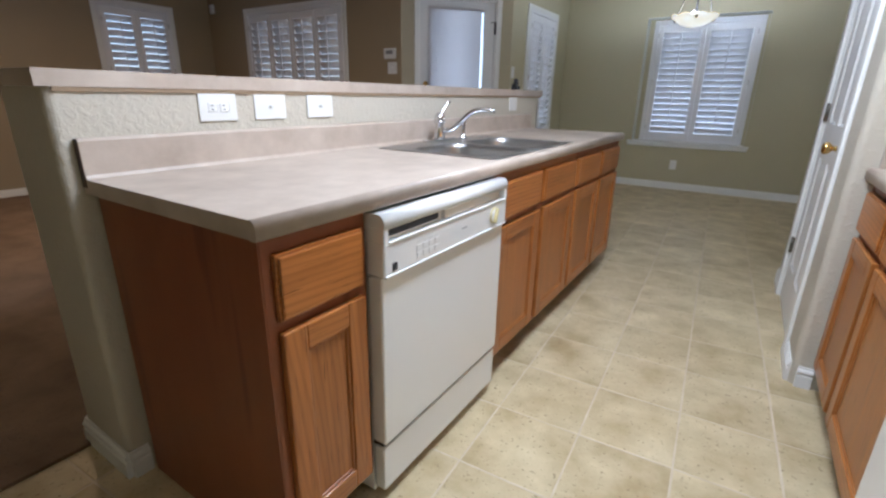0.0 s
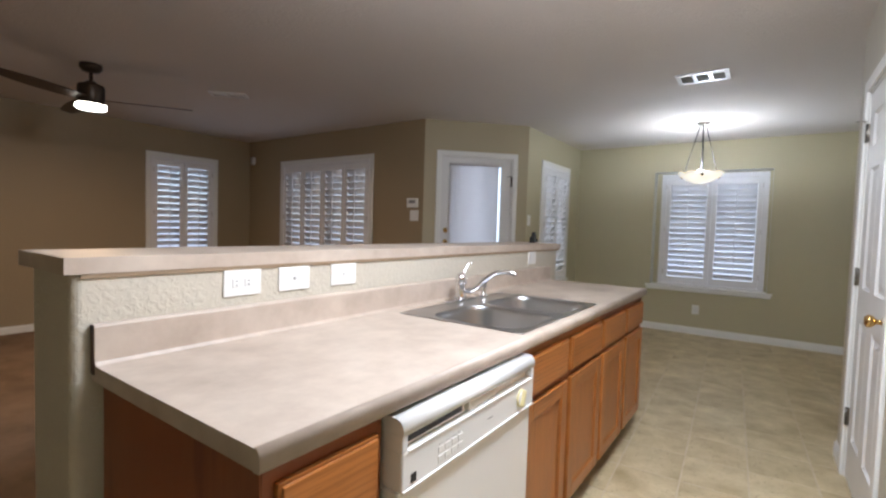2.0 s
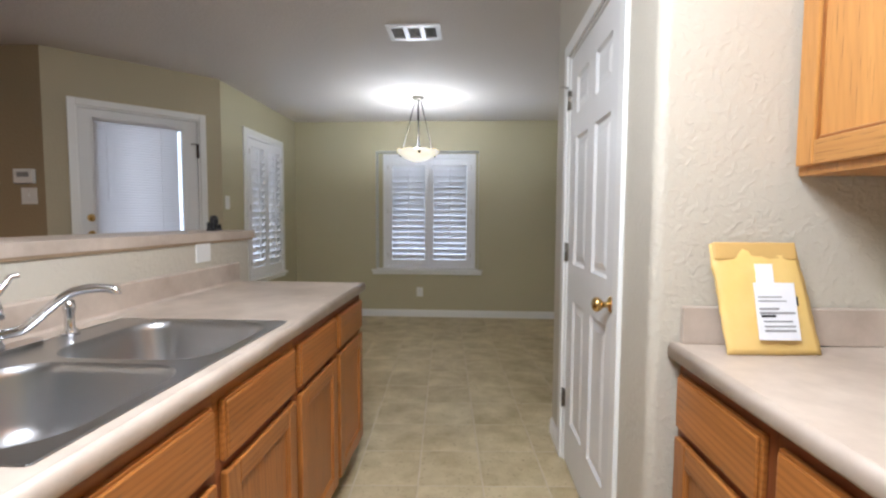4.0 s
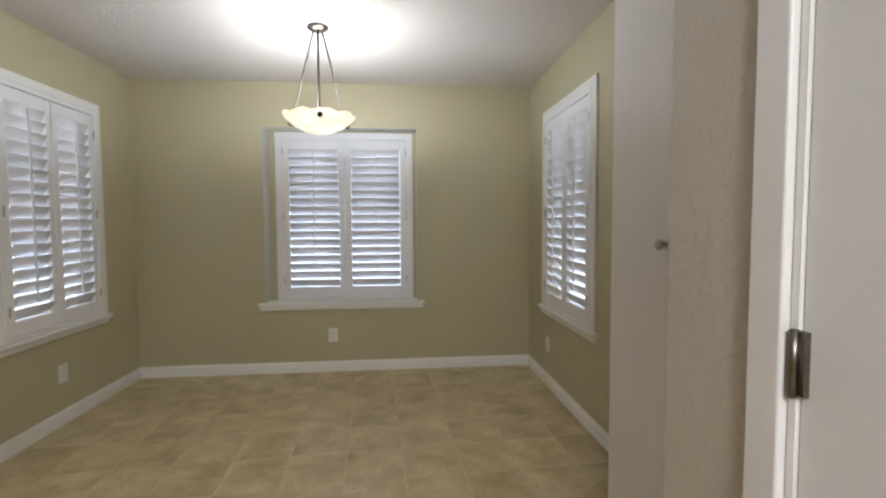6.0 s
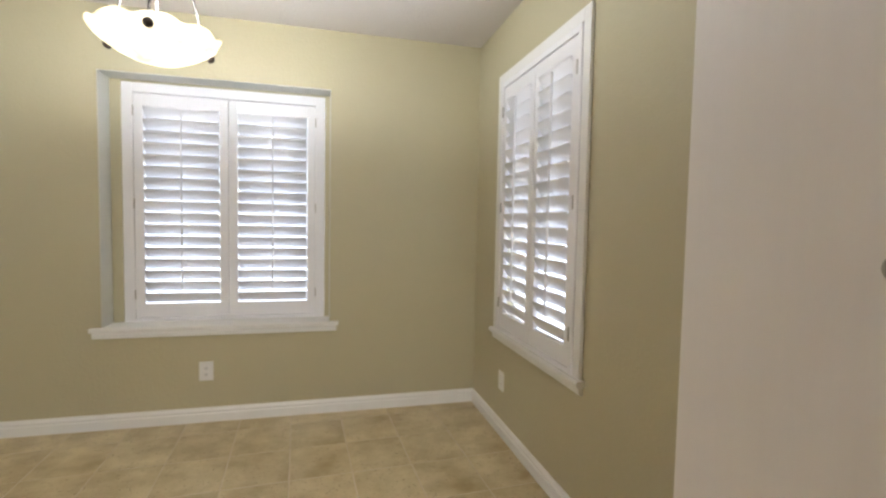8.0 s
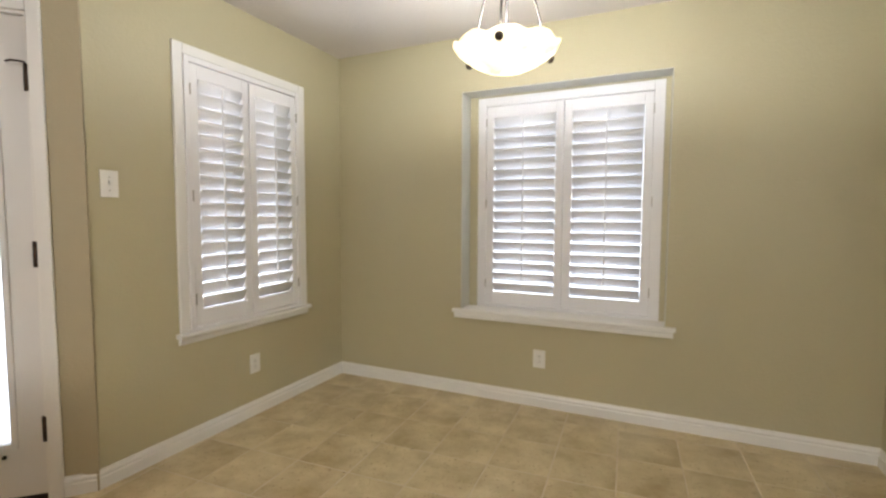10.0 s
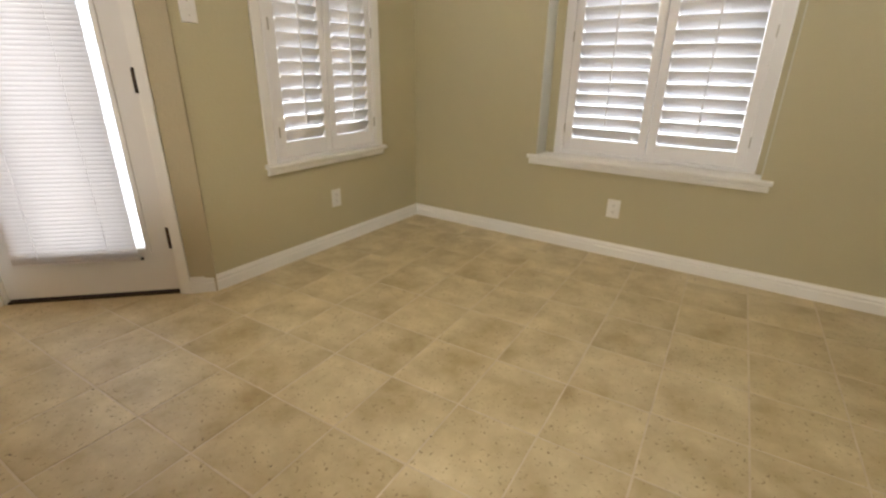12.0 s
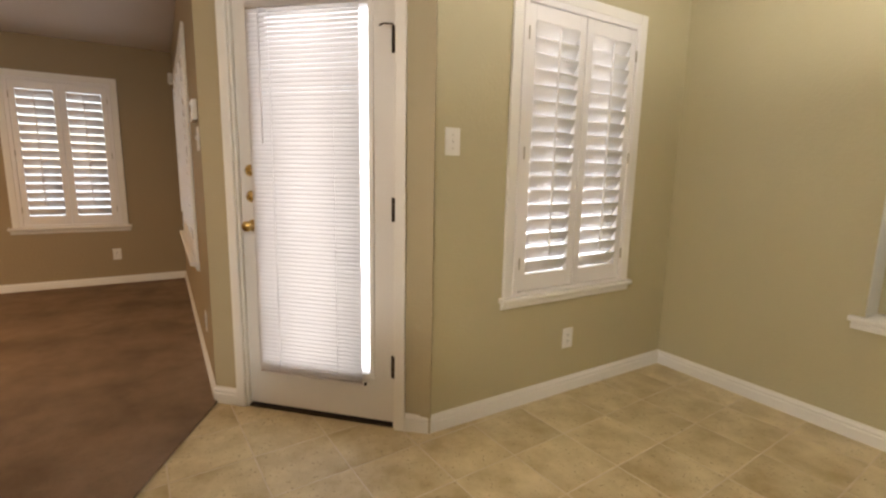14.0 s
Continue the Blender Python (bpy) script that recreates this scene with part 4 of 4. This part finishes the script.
# solid near-black strip painted in for the shade between door and kick panel
part("kick_gap_shade", boxed(0.006, W - 0.006, 0.012, 0.05, 0.190, 0.207), M_DARK, dw)

# ---- right-hand run: cabinets, counter, stove, wall cabinets ----
RX = 1.035
base_cabinet(RX, 2.165, -90, 0.40, "oak base cabinet beside the pantry wall", depth=XR - RX - 0.002)
base_cabinet(RX, 1.765, -90, 0.585, "wide oak base cabinet beside the stove", depth=XR - RX - 0.002)
rc = counter("countertop", "mottled beige laminate countertop beside the stove", 1.0, 2.166, -90, 0.986, XR - 1.0 - 0.001)
part("side_splash", boxed(0.0, 0.018, 0.03, XR - 1.0 - 0.024, CT + 0.0005, CT + 0.10, bevel=0.003), M_LAM, rc)

stove = thing("stove", "white freestanding range with dark speckled glass cooktop", "stove", 0.975, 1.170, 0, -90)
SW = 0.76
part("body", boxed(0.0, SW, 0.05, XR - 0.975 - 0.004, 0.0, 0.87), M_APPL, stove)
part("cooktop_frame", cells(bmesh.new(), (0.0, SW), (0.0, XR - 0.975 - 0.006), [(0.014, SW - 0.014, 0.048, 0.53)], 0.880, 0.921, flat=True), M_APPL, stove)
part("cooktop_lip", extrude_profile(bmesh.new(), [(0.0005, 0.8805), (-0.006, 0.884), (-0.009, 0.892), (-0.009, 0.908), (-0.006, 0.917), (0.0005, 0.9205)], 0.0, SW, True), M_APPL, stove)
part("cooktop_glass", boxed(0.0142, SW - 0.0142, 0.0482, 0.5298, 0.89, 0.9185), M_COOK, stove, "dark grey speckled glass cooktop")
for bx, by, br in ((0.20, 0.17, 0.09), (0.56, 0.17, 0.075), (0.20, 0.40, 0.075), (0.56, 0.40, 0.09)):
    part("burner_ring", lathe(bmesh.new(), [(0, 0.9187), (br, 0.9187), (br, 0.9193), (0, 0.9193)], 36, pose(bx, by, 0)), M_BLACK, stove)
odoor = part("oven_door", boxed(0.006, SW - 0.006, 0.008, 0.05, 0.20, 0.800, bevel=0.008), M_APPL, stove)
trim = part("vent_trim", boxed(0.0, SW, -0.022, 0.05, 0.803, 0.866, bevel=0.012, seg=3), M_APPL, stove)
for k in range(3):
    part("vent_slot", boxed(0.06, 0.30, -0.0235, -0.0215, 0.818 + 0.011 * k, 0.824 + 0.011 * k, bevel=0.0008), M_FAINT, trim)
part("oven_handle", tube(bmesh.new(), curve_pts([(0.05, 0.008, 0.76), (0.07, -0.035, 0.76), (0.12, -0.045, 0.76), (SW - 0.12, -0.045, 0.76), (SW - 0.07, -0.035, 0.76), (SW - 0.05, 0.008, 0.76)], 5), 0.014), M_APPL, odoor)
part("drawer", boxed(0.006, SW - 0.006, 0.012, 0.05, 0.05, 0.19, bevel=0.006), M_APPL, stove)
part("back_guard", boxed(0.0, SW, 0.545, XR - 0.975 - 0.006, 0.922, 1.08, bevel=0.008), M_APPL, stove)


def wall_cabinet(x, y, rz, w, z0, z1, depth, label, doors=1):
    c = thing("wall_cabinet", label, "cabinet", x, y, 0, rz, group="oak wall cabinets")
    part("body", boxed(0.0005, w - 0.0005, 0.0, depth, z0, z1), M_OAK_PALER_V, c)
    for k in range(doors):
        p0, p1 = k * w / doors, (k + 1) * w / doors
        cabinet_door(c, p0 + 0.014, p1 - 0.014, z0 + 0.022, z1 - 0.022, M_OAK_PALER_V, M_OAK_PALER_H)
    return c


wall_cabinet(1.315, 2.165, -90, 0.42, 1.357, 2.12, XR - 1.315 - 0.002, "paler oak wall cabinet above the counter")
wall_cabinet(1.315, 1.744, -90, 0.57, 1.357, 2.12, XR - 1.315 - 0.002, "paler oak wall cabinet next to the range hood")
wall_cabinet(1.315, 1.172, -90, 0.76, 1.62, 2.12, XR - 1.315 - 0.002, "short paler oak wall cabinet above the stove", 2)
ul = thing("under_cabinet_light", "slim white under-cabinet light, switched off", "lamp", 1.33, 1.73, 1.356, -90)
part("housing", boxed(0.0, 0.56, 0.0, 0.12, -0.028, 0.0, bevel=0.006), M_PLAST, ul)
part("diffuser", boxed(0.01, 0.55, 0.012, 0.108, -0.034, -0.027, bevel=0.004), M_PLAST, ul)

# ---- pendant lamp ----
pen = thing("pendant_lamp", "lit alabaster bowl pendant hung on three nickel rods", "pendant lamp", -0.06, 5.60, CEIL)
part("canopy", lathe(bmesh.new(), [(0, 0), (0.062, 0), (0.064, -0.006), (0.055, -0.018), (0.03, -0.026), (0.012, -0.03), (0, -0.03)], 28), M_PEWTER, pen)
DROP = 0.040
bowl_prof = [(0.0, -0.595), (0.04, -0.593), (0.09, -0.580), (0.14, -0.556), (0.18, -0.528), (0.205, -0.503), (0.212, -0.490), (0.207, -0.489), (0.20, -0.499), (0.175, -0.524), (0.135, -0.550), (0.085, -0.573), (0.0, -0.586)]
bm = lathe(bmesh.new(), bowl_prof, 72)
for v in bm.verts:
    a = math.atan2(v.co.y, v.co.x)
    r = math.hypot(v.co.x, v.co.y)
    if r > 0.17:
        k = (r - 0.17) / 0.04
        v.co.z += (0.006 * math.sin(9 * a) + 0.003 * math.sin(17 * a + 1.1)) * k
        v.co.x *= 1 + 0.018 * math.sin(9 * a + 0.6) * k
        v.co.y *= 1 + 0.018 * math.sin(9 * a + 0.6) * k
bmesh.ops.translate(bm, verts=bm.verts, vec=(0, 0, -DROP))
bowl = part("bowl", bm, M_BOWL, pen, "glowing mottled alabaster glass bowl")
bowl.visible_shadow = True
for k in range(3):
    a = radians(-80 + 120 * k)
    c, s = math.cos(a), math.sin(a)
    part("rod", tube(bmesh.new(), [(0.03 * c, 0.03 * s, -0.022), (0.188 * c, 0.188 * s, -0.505 - DROP)], 0.0048, 8), M_ROD, pen)
    part("finial", lathe(bmesh.new(), [(0, 0.0), (0.015, 0.001), (0.017, 0.008), (0.010, 0.016), (0, 0.018)], 14,
                         Matrix.Translation((0.196 * c, 0.196 * s, -0.520 - DROP)) @ Matrix.Rotation(a, 4, "Z") @ Matrix.Rotation(radians(112), 4, "Y")), M_BRONZE, pen, "dark round finial")
part("centre_rod", tube(bmesh.new(), [(0, 0, -0.025), (0, 0, -0.46 - DROP)], 0.006, 8), M_ROD, pen)
part("socket_cluster", lathe(bmesh.new(), [(0, -0.44 - DROP), (0.02, -0.44 - DROP), (0.03, -0.46 - DROP), (0.02, -0.49 - DROP), (0, -0.50 - DROP)], 16), M_PEWTER, pen)

# ---- ceiling fan ----
fan = thing("ceiling_fan", "dark bronze three-blade ceiling fan with lit disc light", "ceiling fan", -3.85, 1.42, CEIL)
part("canopy", lathe(bmesh.new(), [(0, 0), (0.075, 0), (0.075, -0.03), (0.055, -0.055), (0.02, -0.062), (0, -0.062)], 28), M_BRONZE, fan)
part("downrod", tube(bmesh.new(), [(0, 0, -0.055), (0, 0, -0.14)], 0.013), M_BRONZE, fan)
part("motor", lathe(bmesh.new(), [(0, -0.13), (0.03, -0.13), (0.045, -0.145), (0.085, -0.16), (0.09, -0.175), (0.09, -0.29), (0.082, -0.30), (0, -0.30)], 32), M_BRONZE, fan)
part("light_ring", lathe(bmesh.new(), [(0, -0.30), (0.105, -0.30), (0.107, -0.305), (0.105, -0.31), (0, -0.31)], 32), M_BRONZE, fan)
part("diffuser", lathe(bmesh.new(), [(0, -0.309), (0.102, -0.309), (0.103, -0.335), (0.095, -0.345), (0, -0.347)], 32), M_FANLIT, fan, "lit round white diffuser")
for k in range(3):
    bm = bmesh.new()
    n = 12
    top, bot = [], []
    for j in range(n + 1):
        u = j / n
        x = 0.075 + 0.63 * u
        half = 0.030 + 0.035 * math.sin(math.pi * min(1.0, 0.15 + 0.75 * u)) * (1 if u < 0.93 else 0.55)
        top.append([bm.verts.new((x, -half, 0.004)), bm.verts.new((x, half, 0.004))])
        bot.append([bm.verts.new((x, -half, -0.003)), bm.verts.new((x, half, -0.003))])
    for j in range(n):
        bm.faces.new([top[j][0], top[j + 1][0], top[j + 1][1], top[j][1]])
        bm.faces.new([bot[j][0], bot[j][1], bot[j + 1][1], bot[j + 1][0]])
        bm.faces.new([top[j][0], bot[j][0], bot[j + 1][0], top[j + 1][0]])
        bm.faces.new([top[j][1], top[j + 1][1], bot[j + 1][1], bot[j][1]])
    bm.faces.new([top[0][0], top[0][1], bot[0][1], bot[0][0]])
    bm.faces.new([top[n][0], bot[n][0], bot[n][1], top[n][1]])
    part("blade", bm, M_BLADE, fan, "dark walnut fan blade", at=pose(0, 0, -0.27, 0, 0, 57 + 120 * k) @ pose(0, 0, 0, 12))


# ---- vents ----
def ceiling_vent(x, y, w, d, label, bays=3, rz=0):
    v = thing("ceiling_vent", label, "vent", x, y, CEIL, rz)
    bw = (w - 0.03 * (bays + 1)) / bays
    holes = [(0.03 + k * (bw + 0.03), 0.03 + k * (bw + 0.03) + bw, 0.04, d - 0.04) for k in range(bays)]
    part("frame", cells(bmesh.new(), (0, w), (0, d), holes, -0.012, -0.001, flat=True), M_VENT, v)
    part("backing", boxed(0.01, w - 0.01, 0.01, d - 0.01, -0.0012, -0.0004), M_GREY, v)
    for h in holes:
        ns = 6
        for j in range(ns):
            yy = h[2] + (h[3] - h[2]) * (j + 0.5) / ns
            bm = boxed(h[0], h[1], -0.009, 0.009, -0.0008, 0.0008)
            part("slat", bm, M_VENT, v, at=pose(0, yy, -0.0065, 35, 0, 0))
    return v


ceiling_vent(-0.075, 3.855, 0.345, 0.245, "white three-bay ceiling air register")
ceiling_vent(-3.72, 2.27, 0.33, 0.16, "white ceiling air register in the living room", 2, 45)


# ---- wall plates ----
def plate(name, label, x, y, z, rz, w, h, kind_="outlet", mat=M_PLAST, category="outlet", level=False):
    """A cover plate on a wall; local y points into the wall."""
    p = thing(name, label, category, x, y, z, rz)
    part("cover", boxed(-w / 2, w / 2, -0.006, -0.0003, -h / 2, h / 2, bevel=0.002), mat, p)
    if kind_ == "outlet":
        for s in (-1, 1):
            if level:
                part("receptacle", boxed(s * 0.02 - 0.0155, s * 0.02 + 0.0155, -0.0075, -0.004, -0.014, 0.014, bevel=0.003), mat, p)
                slots = [(s * 0.02 - 0.006, s * 0.02 + 0.002, q) for q in (-0.006, 0.006)]
                for a, b, q in slots:
                    part("slot", boxed(a, b, -0.0079, -0.0070, q - 0.0014, q + 0.0014), M_DARK, p)
            else:
                part("receptacle", boxed(-0.014, 0.014, -0.0075, -0.004, s * 0.02 - 0.0155, s * 0.02 + 0.0155, bevel=0.003), mat, p)
                for q in (-0.006, 0.006):
                    part("slot", boxed(q - 0.0012, q + 0.0012, -0.0079, -0.0070, s * 0.02 - 0.002, s * 0.02 + 0.006), M_DARK, p)
                part("slot", boxed(-0.002, 0.002, -0.0079, -0.0070, s * 0.02 - 0.011, s * 0.02 - 0.007), M_DARK, p)
    elif kind_ == "switch":
        part("toggle", boxed(-0.005, 0.005, -0.016, -0.004, -0.004, 0.014, bevel=0.002), mat, p)
        for s in (-1, 1):
            part("screw", lathe(bmesh.new(), [(0, 0.0012), (0.003, 0.001), (0.0032, 0)], 8, Matrix.Translation((0, -0.006, s * 0.03)) @ R90), M_NICKEL, p)
    elif kind_ == "level_switch":
        part("toggle", boxed(-0.002, 0.010, -0.011, -0.004, -0.003, 0.003, bevel=0.0012), mat, p)
        part("toggle_slot", boxed(-0.006, 0.012, -0.0064, -0.005, -0.0042, 0.0042), M_GREY, p)
    return p


# on the kitchen side of the half wall (room towards +x)
HZ = 1.082
plate("outlet", "white horizontal double outlet above the backsplash", HX1, 0.822, HZ, 90, 0.124, 0.080, level=True)
plate("light_switch", "white horizontal switch plate above the backsplash", HX1, 1.012, HZ, 90, 0.125, 0.080, "level_switch", category="switch")
plate("light_switch", "white horizontal switch plate above the backsplash", HX1, 1.236, HZ, 90, 0.125, 0.080, "level_switch", category="switch")
plate("blank_plate", "white square blank plate near the bar's far end", HX1, 2.96, HZ, 90, 0.115, 0.086, "blank", category="cover plate")
plate("outlet", "white outlet below the recessed dining window", -0.160, YB, 0.318, 0, 0.080, 0.118)
plate("outlet", "white outlet below the shuttered side window", XL, 5.838, 0.325, 90, 0.078, 0.118)
plate("outlet", "white outlet below the side window shutters", XR, 6.183, 0.323, -90, 0.080, 0.112)
plate("light_switch", "white toggle switch beside the patio door", XL, 5.03, 1.385, 90, 0.078, 0.122, "switch", category="switch")
plate("outlet", "white outlet in the living room wall", LX, 3.45, 0.33, 90, 0.075, 0.118)
plate("outlet", "white outlet near the living room corner", -3.0, LY, 0.33, 0, 0.075, 0.118)
plate("outlet", "cream outlet plate behind the counter", XR, 1.958, 1.158, -90, 0.075, 0.118, mat=M_IVORY)
o = plate("outlet", "white outlet with a plugged-in cord behind the counter", XR, 1.865, 1.158, -90, 0.078, 0.120)
cord = thing("power_cord", "white power cord plugged into the counter outlet", "cord", XR, 1.865, 1.14, -90)
part("plug", boxed(-0.012, 0.012, -0.042, -0.008, -0.012, 0.012, bevel=0.004), M_PLAST, cord)
part("cable", tube(bmesh.new(), curve_pts([(0, -0.04, 0.0), (0.06, -0.075, -0.015), (0.15, -0.07, -0.055), (0.24, -0.05, -0.085), (0.42, -0.05, -0.10), (0.55, -0.045, -0.14), (0.60, -0.05, -0.224)], 8), 0.0042, 8), M_PLAST, cord)

# thermostat with its lower plate, motion sensor
th = thing("thermostat", "white wall thermostat with a grey display", "thermostat", -2.72, LY, 1.535, 0)
part("case", boxed(-0.075, 0.075, -0.028, -0.0005, -0.052, 0.052, bevel=0.006), M_PLAST, th)
part("display", boxed(-0.045, 0.045, -0.0295, -0.027, -0.005, 0.03, bevel=0.001), M_GREY, th)
plate("light_switch", "white switch plate under the thermostat", -2.70, LY, 1.395, 0, 0.12, 0.118, "switch", category="switch")
ms = thing("alarm_sensor", "small white corner alarm sensor near the ceiling", "sensor", -5.78, LY, 2.17, 0)
part("case", boxed(-0.03, 0.03, -0.045, -0.0005, -0.055, 0.055, bevel=0.012, seg=3), M_PLAST, ms)

# small black thing at the bar's far end
sp = thing("tape_dispenser", "small black tape dispenser on the bar top", "dispenser", -0.93, 3.36, 1.174, 100)
bm = bmesh.new()
prism(bm, rounded(-0.06, 0.06, -0.022, 0.022, 0.012), 0.0, 0.014)
box(bm, -0.06, -0.046, -0.018, 0.018, 0.014, 0.046, bevel=0.003)
box(bm, 0.048, 0.06, -0.018, 0.018, 0.014, 0.034, bevel=0.003)
part("base", bm, M_BLACK, sp)
part("roll", lathe(bmesh.new(), [(0.014, -0.012), (0.032, -0.012), (0.034, 0), (0.032, 0.012), (0.014, 0.012), (0.014, -0.012)], 24, Matrix.Translation((0.0, 0, 0.050)) @ R90), M_BLACK, sp)

# ---- padded mailer leaning on the pantry wall ----
pk = new("padded_mailer")
pk.empty_display_size = 0.1
tagged(pk, "yellow padded mailer with white shipping label, propped against the wall", "package")
pk.matrix_basis = pose(1.21, 2.060, CT + 0.001, -14, 0, 3)
PW, PH = 0.228, 0.275
bm = bmesh.new()
nx, nz = 14, 18
front, back = [], []
for i in range(nx + 1):
    fr, bk = [], []
    for j in range(nz + 1):
        u, w = i / nx, j / nz
        puff = 0.016 * (math.sin(math.pi * min(max(u, 0.02), 0.98)) ** 0.5) * (math.sin(math.pi * min(max(w * 0.97, 0.02), 0.98)) ** 0.5)
        puff *= 1 + 0.45 * noise.noise(Vector((u * 4, w * 5, 1.3))) + 0.3 * noise.noise(Vector((u * 11, w * 13, 4.1)))
        xx = (u - 0.5) * PW * (1 - 0.05 * w) + (0.005 * noise.noise(Vector((w * 7, 3.1, 0))) if i in (0, nx) else 0) - 0.026 * w
        fr.append(bm.verts.new((xx, -puff - 0.001, w * PH)))
        bk.append(bm.verts.new((xx, puff * 0.6 + 0.001, w * PH)))
    front.append(fr)
    back.append(bk)
for i in range(nx):
    for j in range(nz):
        bm.faces.new([front[i][j], front[i + 1][j], front[i + 1][j + 1], front[i][j + 1]]).smooth = True
        bm.faces.new([back[i][j], back[i][j + 1], back[i + 1][j + 1], back[i + 1][j]]).smooth = True
for j in range(nz):
    bm.faces.new([front[0][j], front[0][j + 1], back[0][j + 1], back[0][j]])
    bm.faces.new([front[nx][j], back[nx][j], back[nx][j + 1], front[nx][j + 1]])
for i in range(nx):
    bm.faces.new([front[i][0], back[i][0], back[i + 1][0], front[i + 1][0]])
    bm.faces.new([front[i][nz], front[i + 1][nz], back[i + 1][nz], back[i][nz]])
part("envelope", bm, M_PACK, pk)
part("flap", boxed(-0.128, 0.080, -0.011, 0.006, 0.234, 0.279, bevel=0.004), M_FLAP, pk, "folded tan flap")
lab = part("shipping_label", boxed(-0.045, 0.055, -0.0215, -0.0185, 0.035, 0.175, bevel=0.001), M_PAPER, pk, "white shipping label with grey print")
part("shipping_label", boxed(-0.035, 0.008, -0.0195, -0.016, 0.175, 0.222, bevel=0.001), M_PAPER, pk)
for q in ((-0.038, 0.048, 0.098, 0.103), (-0.038, 0.01, 0.108, 0.113), (-0.03, 0.045, 0.055, 0.060), (-0.03, 0.045, 0.066, 0.070), (-0.03, 0.04, 0.078, 0.082), (-0.038, 0.03, 0.128, 0.131), (-0.038, 0.02, 0.138, 0.141)):
    part("print_line", boxed(q[0], q[1], -0.0222, -0.0214, q[2], q[3]), M_GREY, lab)
part("print_line", boxed(-0.035, 0.0, -0.0224, -0.0214, 0.090, 0.096), M_DARK, lab)
part("ink_mark", boxed(0.052, 0.062, -0.0185, -0.014, 0.118, 0.142, bevel=0.001), M_DARK, pk)

# ---- floor tiles ----
TX, TY = 0.303, 0.3255
OX, OY, SKEW = 0.147, 4.604, 3.0      # one corner of the grid and its turn against the walls


def tile_mesh():
    bm = bmesh.new()
    g, b = 0.0032, 0.003
    hx, hy = TX / 2 - g, TY / 2 - g
    lo = [bm.verts.new((x, y, -0.006)) for x, y in ((-hx, -hy), (hx, -hy), (hx, hy), (-hx, hy))]
    md = [bm.verts.new((x, y, -0.0010)) for x, y in ((-hx, -hy), (hx, -hy), (hx, hy), (-hx, hy))]
    up = [bm.verts.new((x, y, 0.0)) for x, y in ((-hx + b, -hy + b), (hx - b, -hy + b), (hx - b, hy - b), (-hx + b, hy - b))]
    for p, q in ((lo, md), (md, up)):
        for k in range(4):
            bm.faces.new([p[k], p[(k + 1) % 4], q[(k + 1) % 4], q[k]])
    bm.faces.new(up)
    return mesh_of("tile", bm, M_TILE)


TILE = tile_mesh()


def on_tile(x, y):
    """Whether any of a tile's area shows: not under the peninsula, the pantry, the right-hand units, the carpet or past the walls."""
    if x < -2.75 or x > XR + 0.1 or y > YB + 0.12 or y < -2.5:
        return False
    if HX0 < x - TX / 2 and x + TX / 2 < -0.2 and 0.62 < y - TY / 2 and y + TY / 2 < 3.2:
        return False
    if x - TX / 2 > 1.1 and y < 3.4:
        return False
    if x + TX / 2 < -1.03 and y + TY / 2 < min(4.0, 3.27 + (-1.03 - x - TX / 2) * 0.53):
        return False
    if x < -1.9 and y > 6.9 + x + 0.3:
        return False
    if x < XL - 0.2 and y > 5.2:
        return False
    return True


GRID = pose(OX, OY, 0, 0, 0, SKEW)
count, rest = 0, []
for j in range(8, -26, -1):
    for i in range(-11, 9):
        at = GRID @ Vector((TX * (i + 0.5), TY * (j + 0.5), 0))
        if not on_tile(at.x, at.y):
            continue
        if count < 300 and at.y > -0.3:
            part("tile", TILE, M_TILE, floor, at=pose(at.x + random.uniform(-0.0008, 0.0008), at.y + random.uniform(-0.0008, 0.0008), random.uniform(-0.0006, 0.0006), 0, 0, SKEW + random.uniform(-0.15, 0.15)))
            count += 1
        else:
            rest.append((i, j))
bm = bmesh.new()
for i, j in rest:
    box(bm, TX * i + 0.003, TX * (i + 1) - 0.003, TY * j + 0.003, TY * (j + 1) - 0.003, -0.006, 0.0)
if rest:
    tagged(part("tiles", bm, M_TILE, floor, "beige ceramic tiles behind the walk", at=GRID), kind="stuff")

# crumbs and grit swept about on the tiles
bm = bmesh.new()
rng = random.Random(7)
for k in range(190):
    cx, cy, r = rng.uniform(-1.5, 1.1), rng.uniform(3.3, 6.5), 0.0009 + 0.0030 * rng.random() ** 3
    vs = [bm.verts.new((cx + r * rng.uniform(0.6, 1.5) * math.cos(a), cy + r * rng.uniform(0.6, 1.5) * math.sin(a), 0.0009)) for a in (0, 1.3, 2.5, 3.8, 5.0)]
    top = bm.verts.new((cx, cy, 0.0009 + r))
    for i in range(5):
        bm.faces.new([vs[i], vs[(i + 1) % 5], top])
tagged(solid("floor_grit", bm, M_TOE, "dark crumbs of grit scattered on the tile floor", "grit"), kind="stuff")
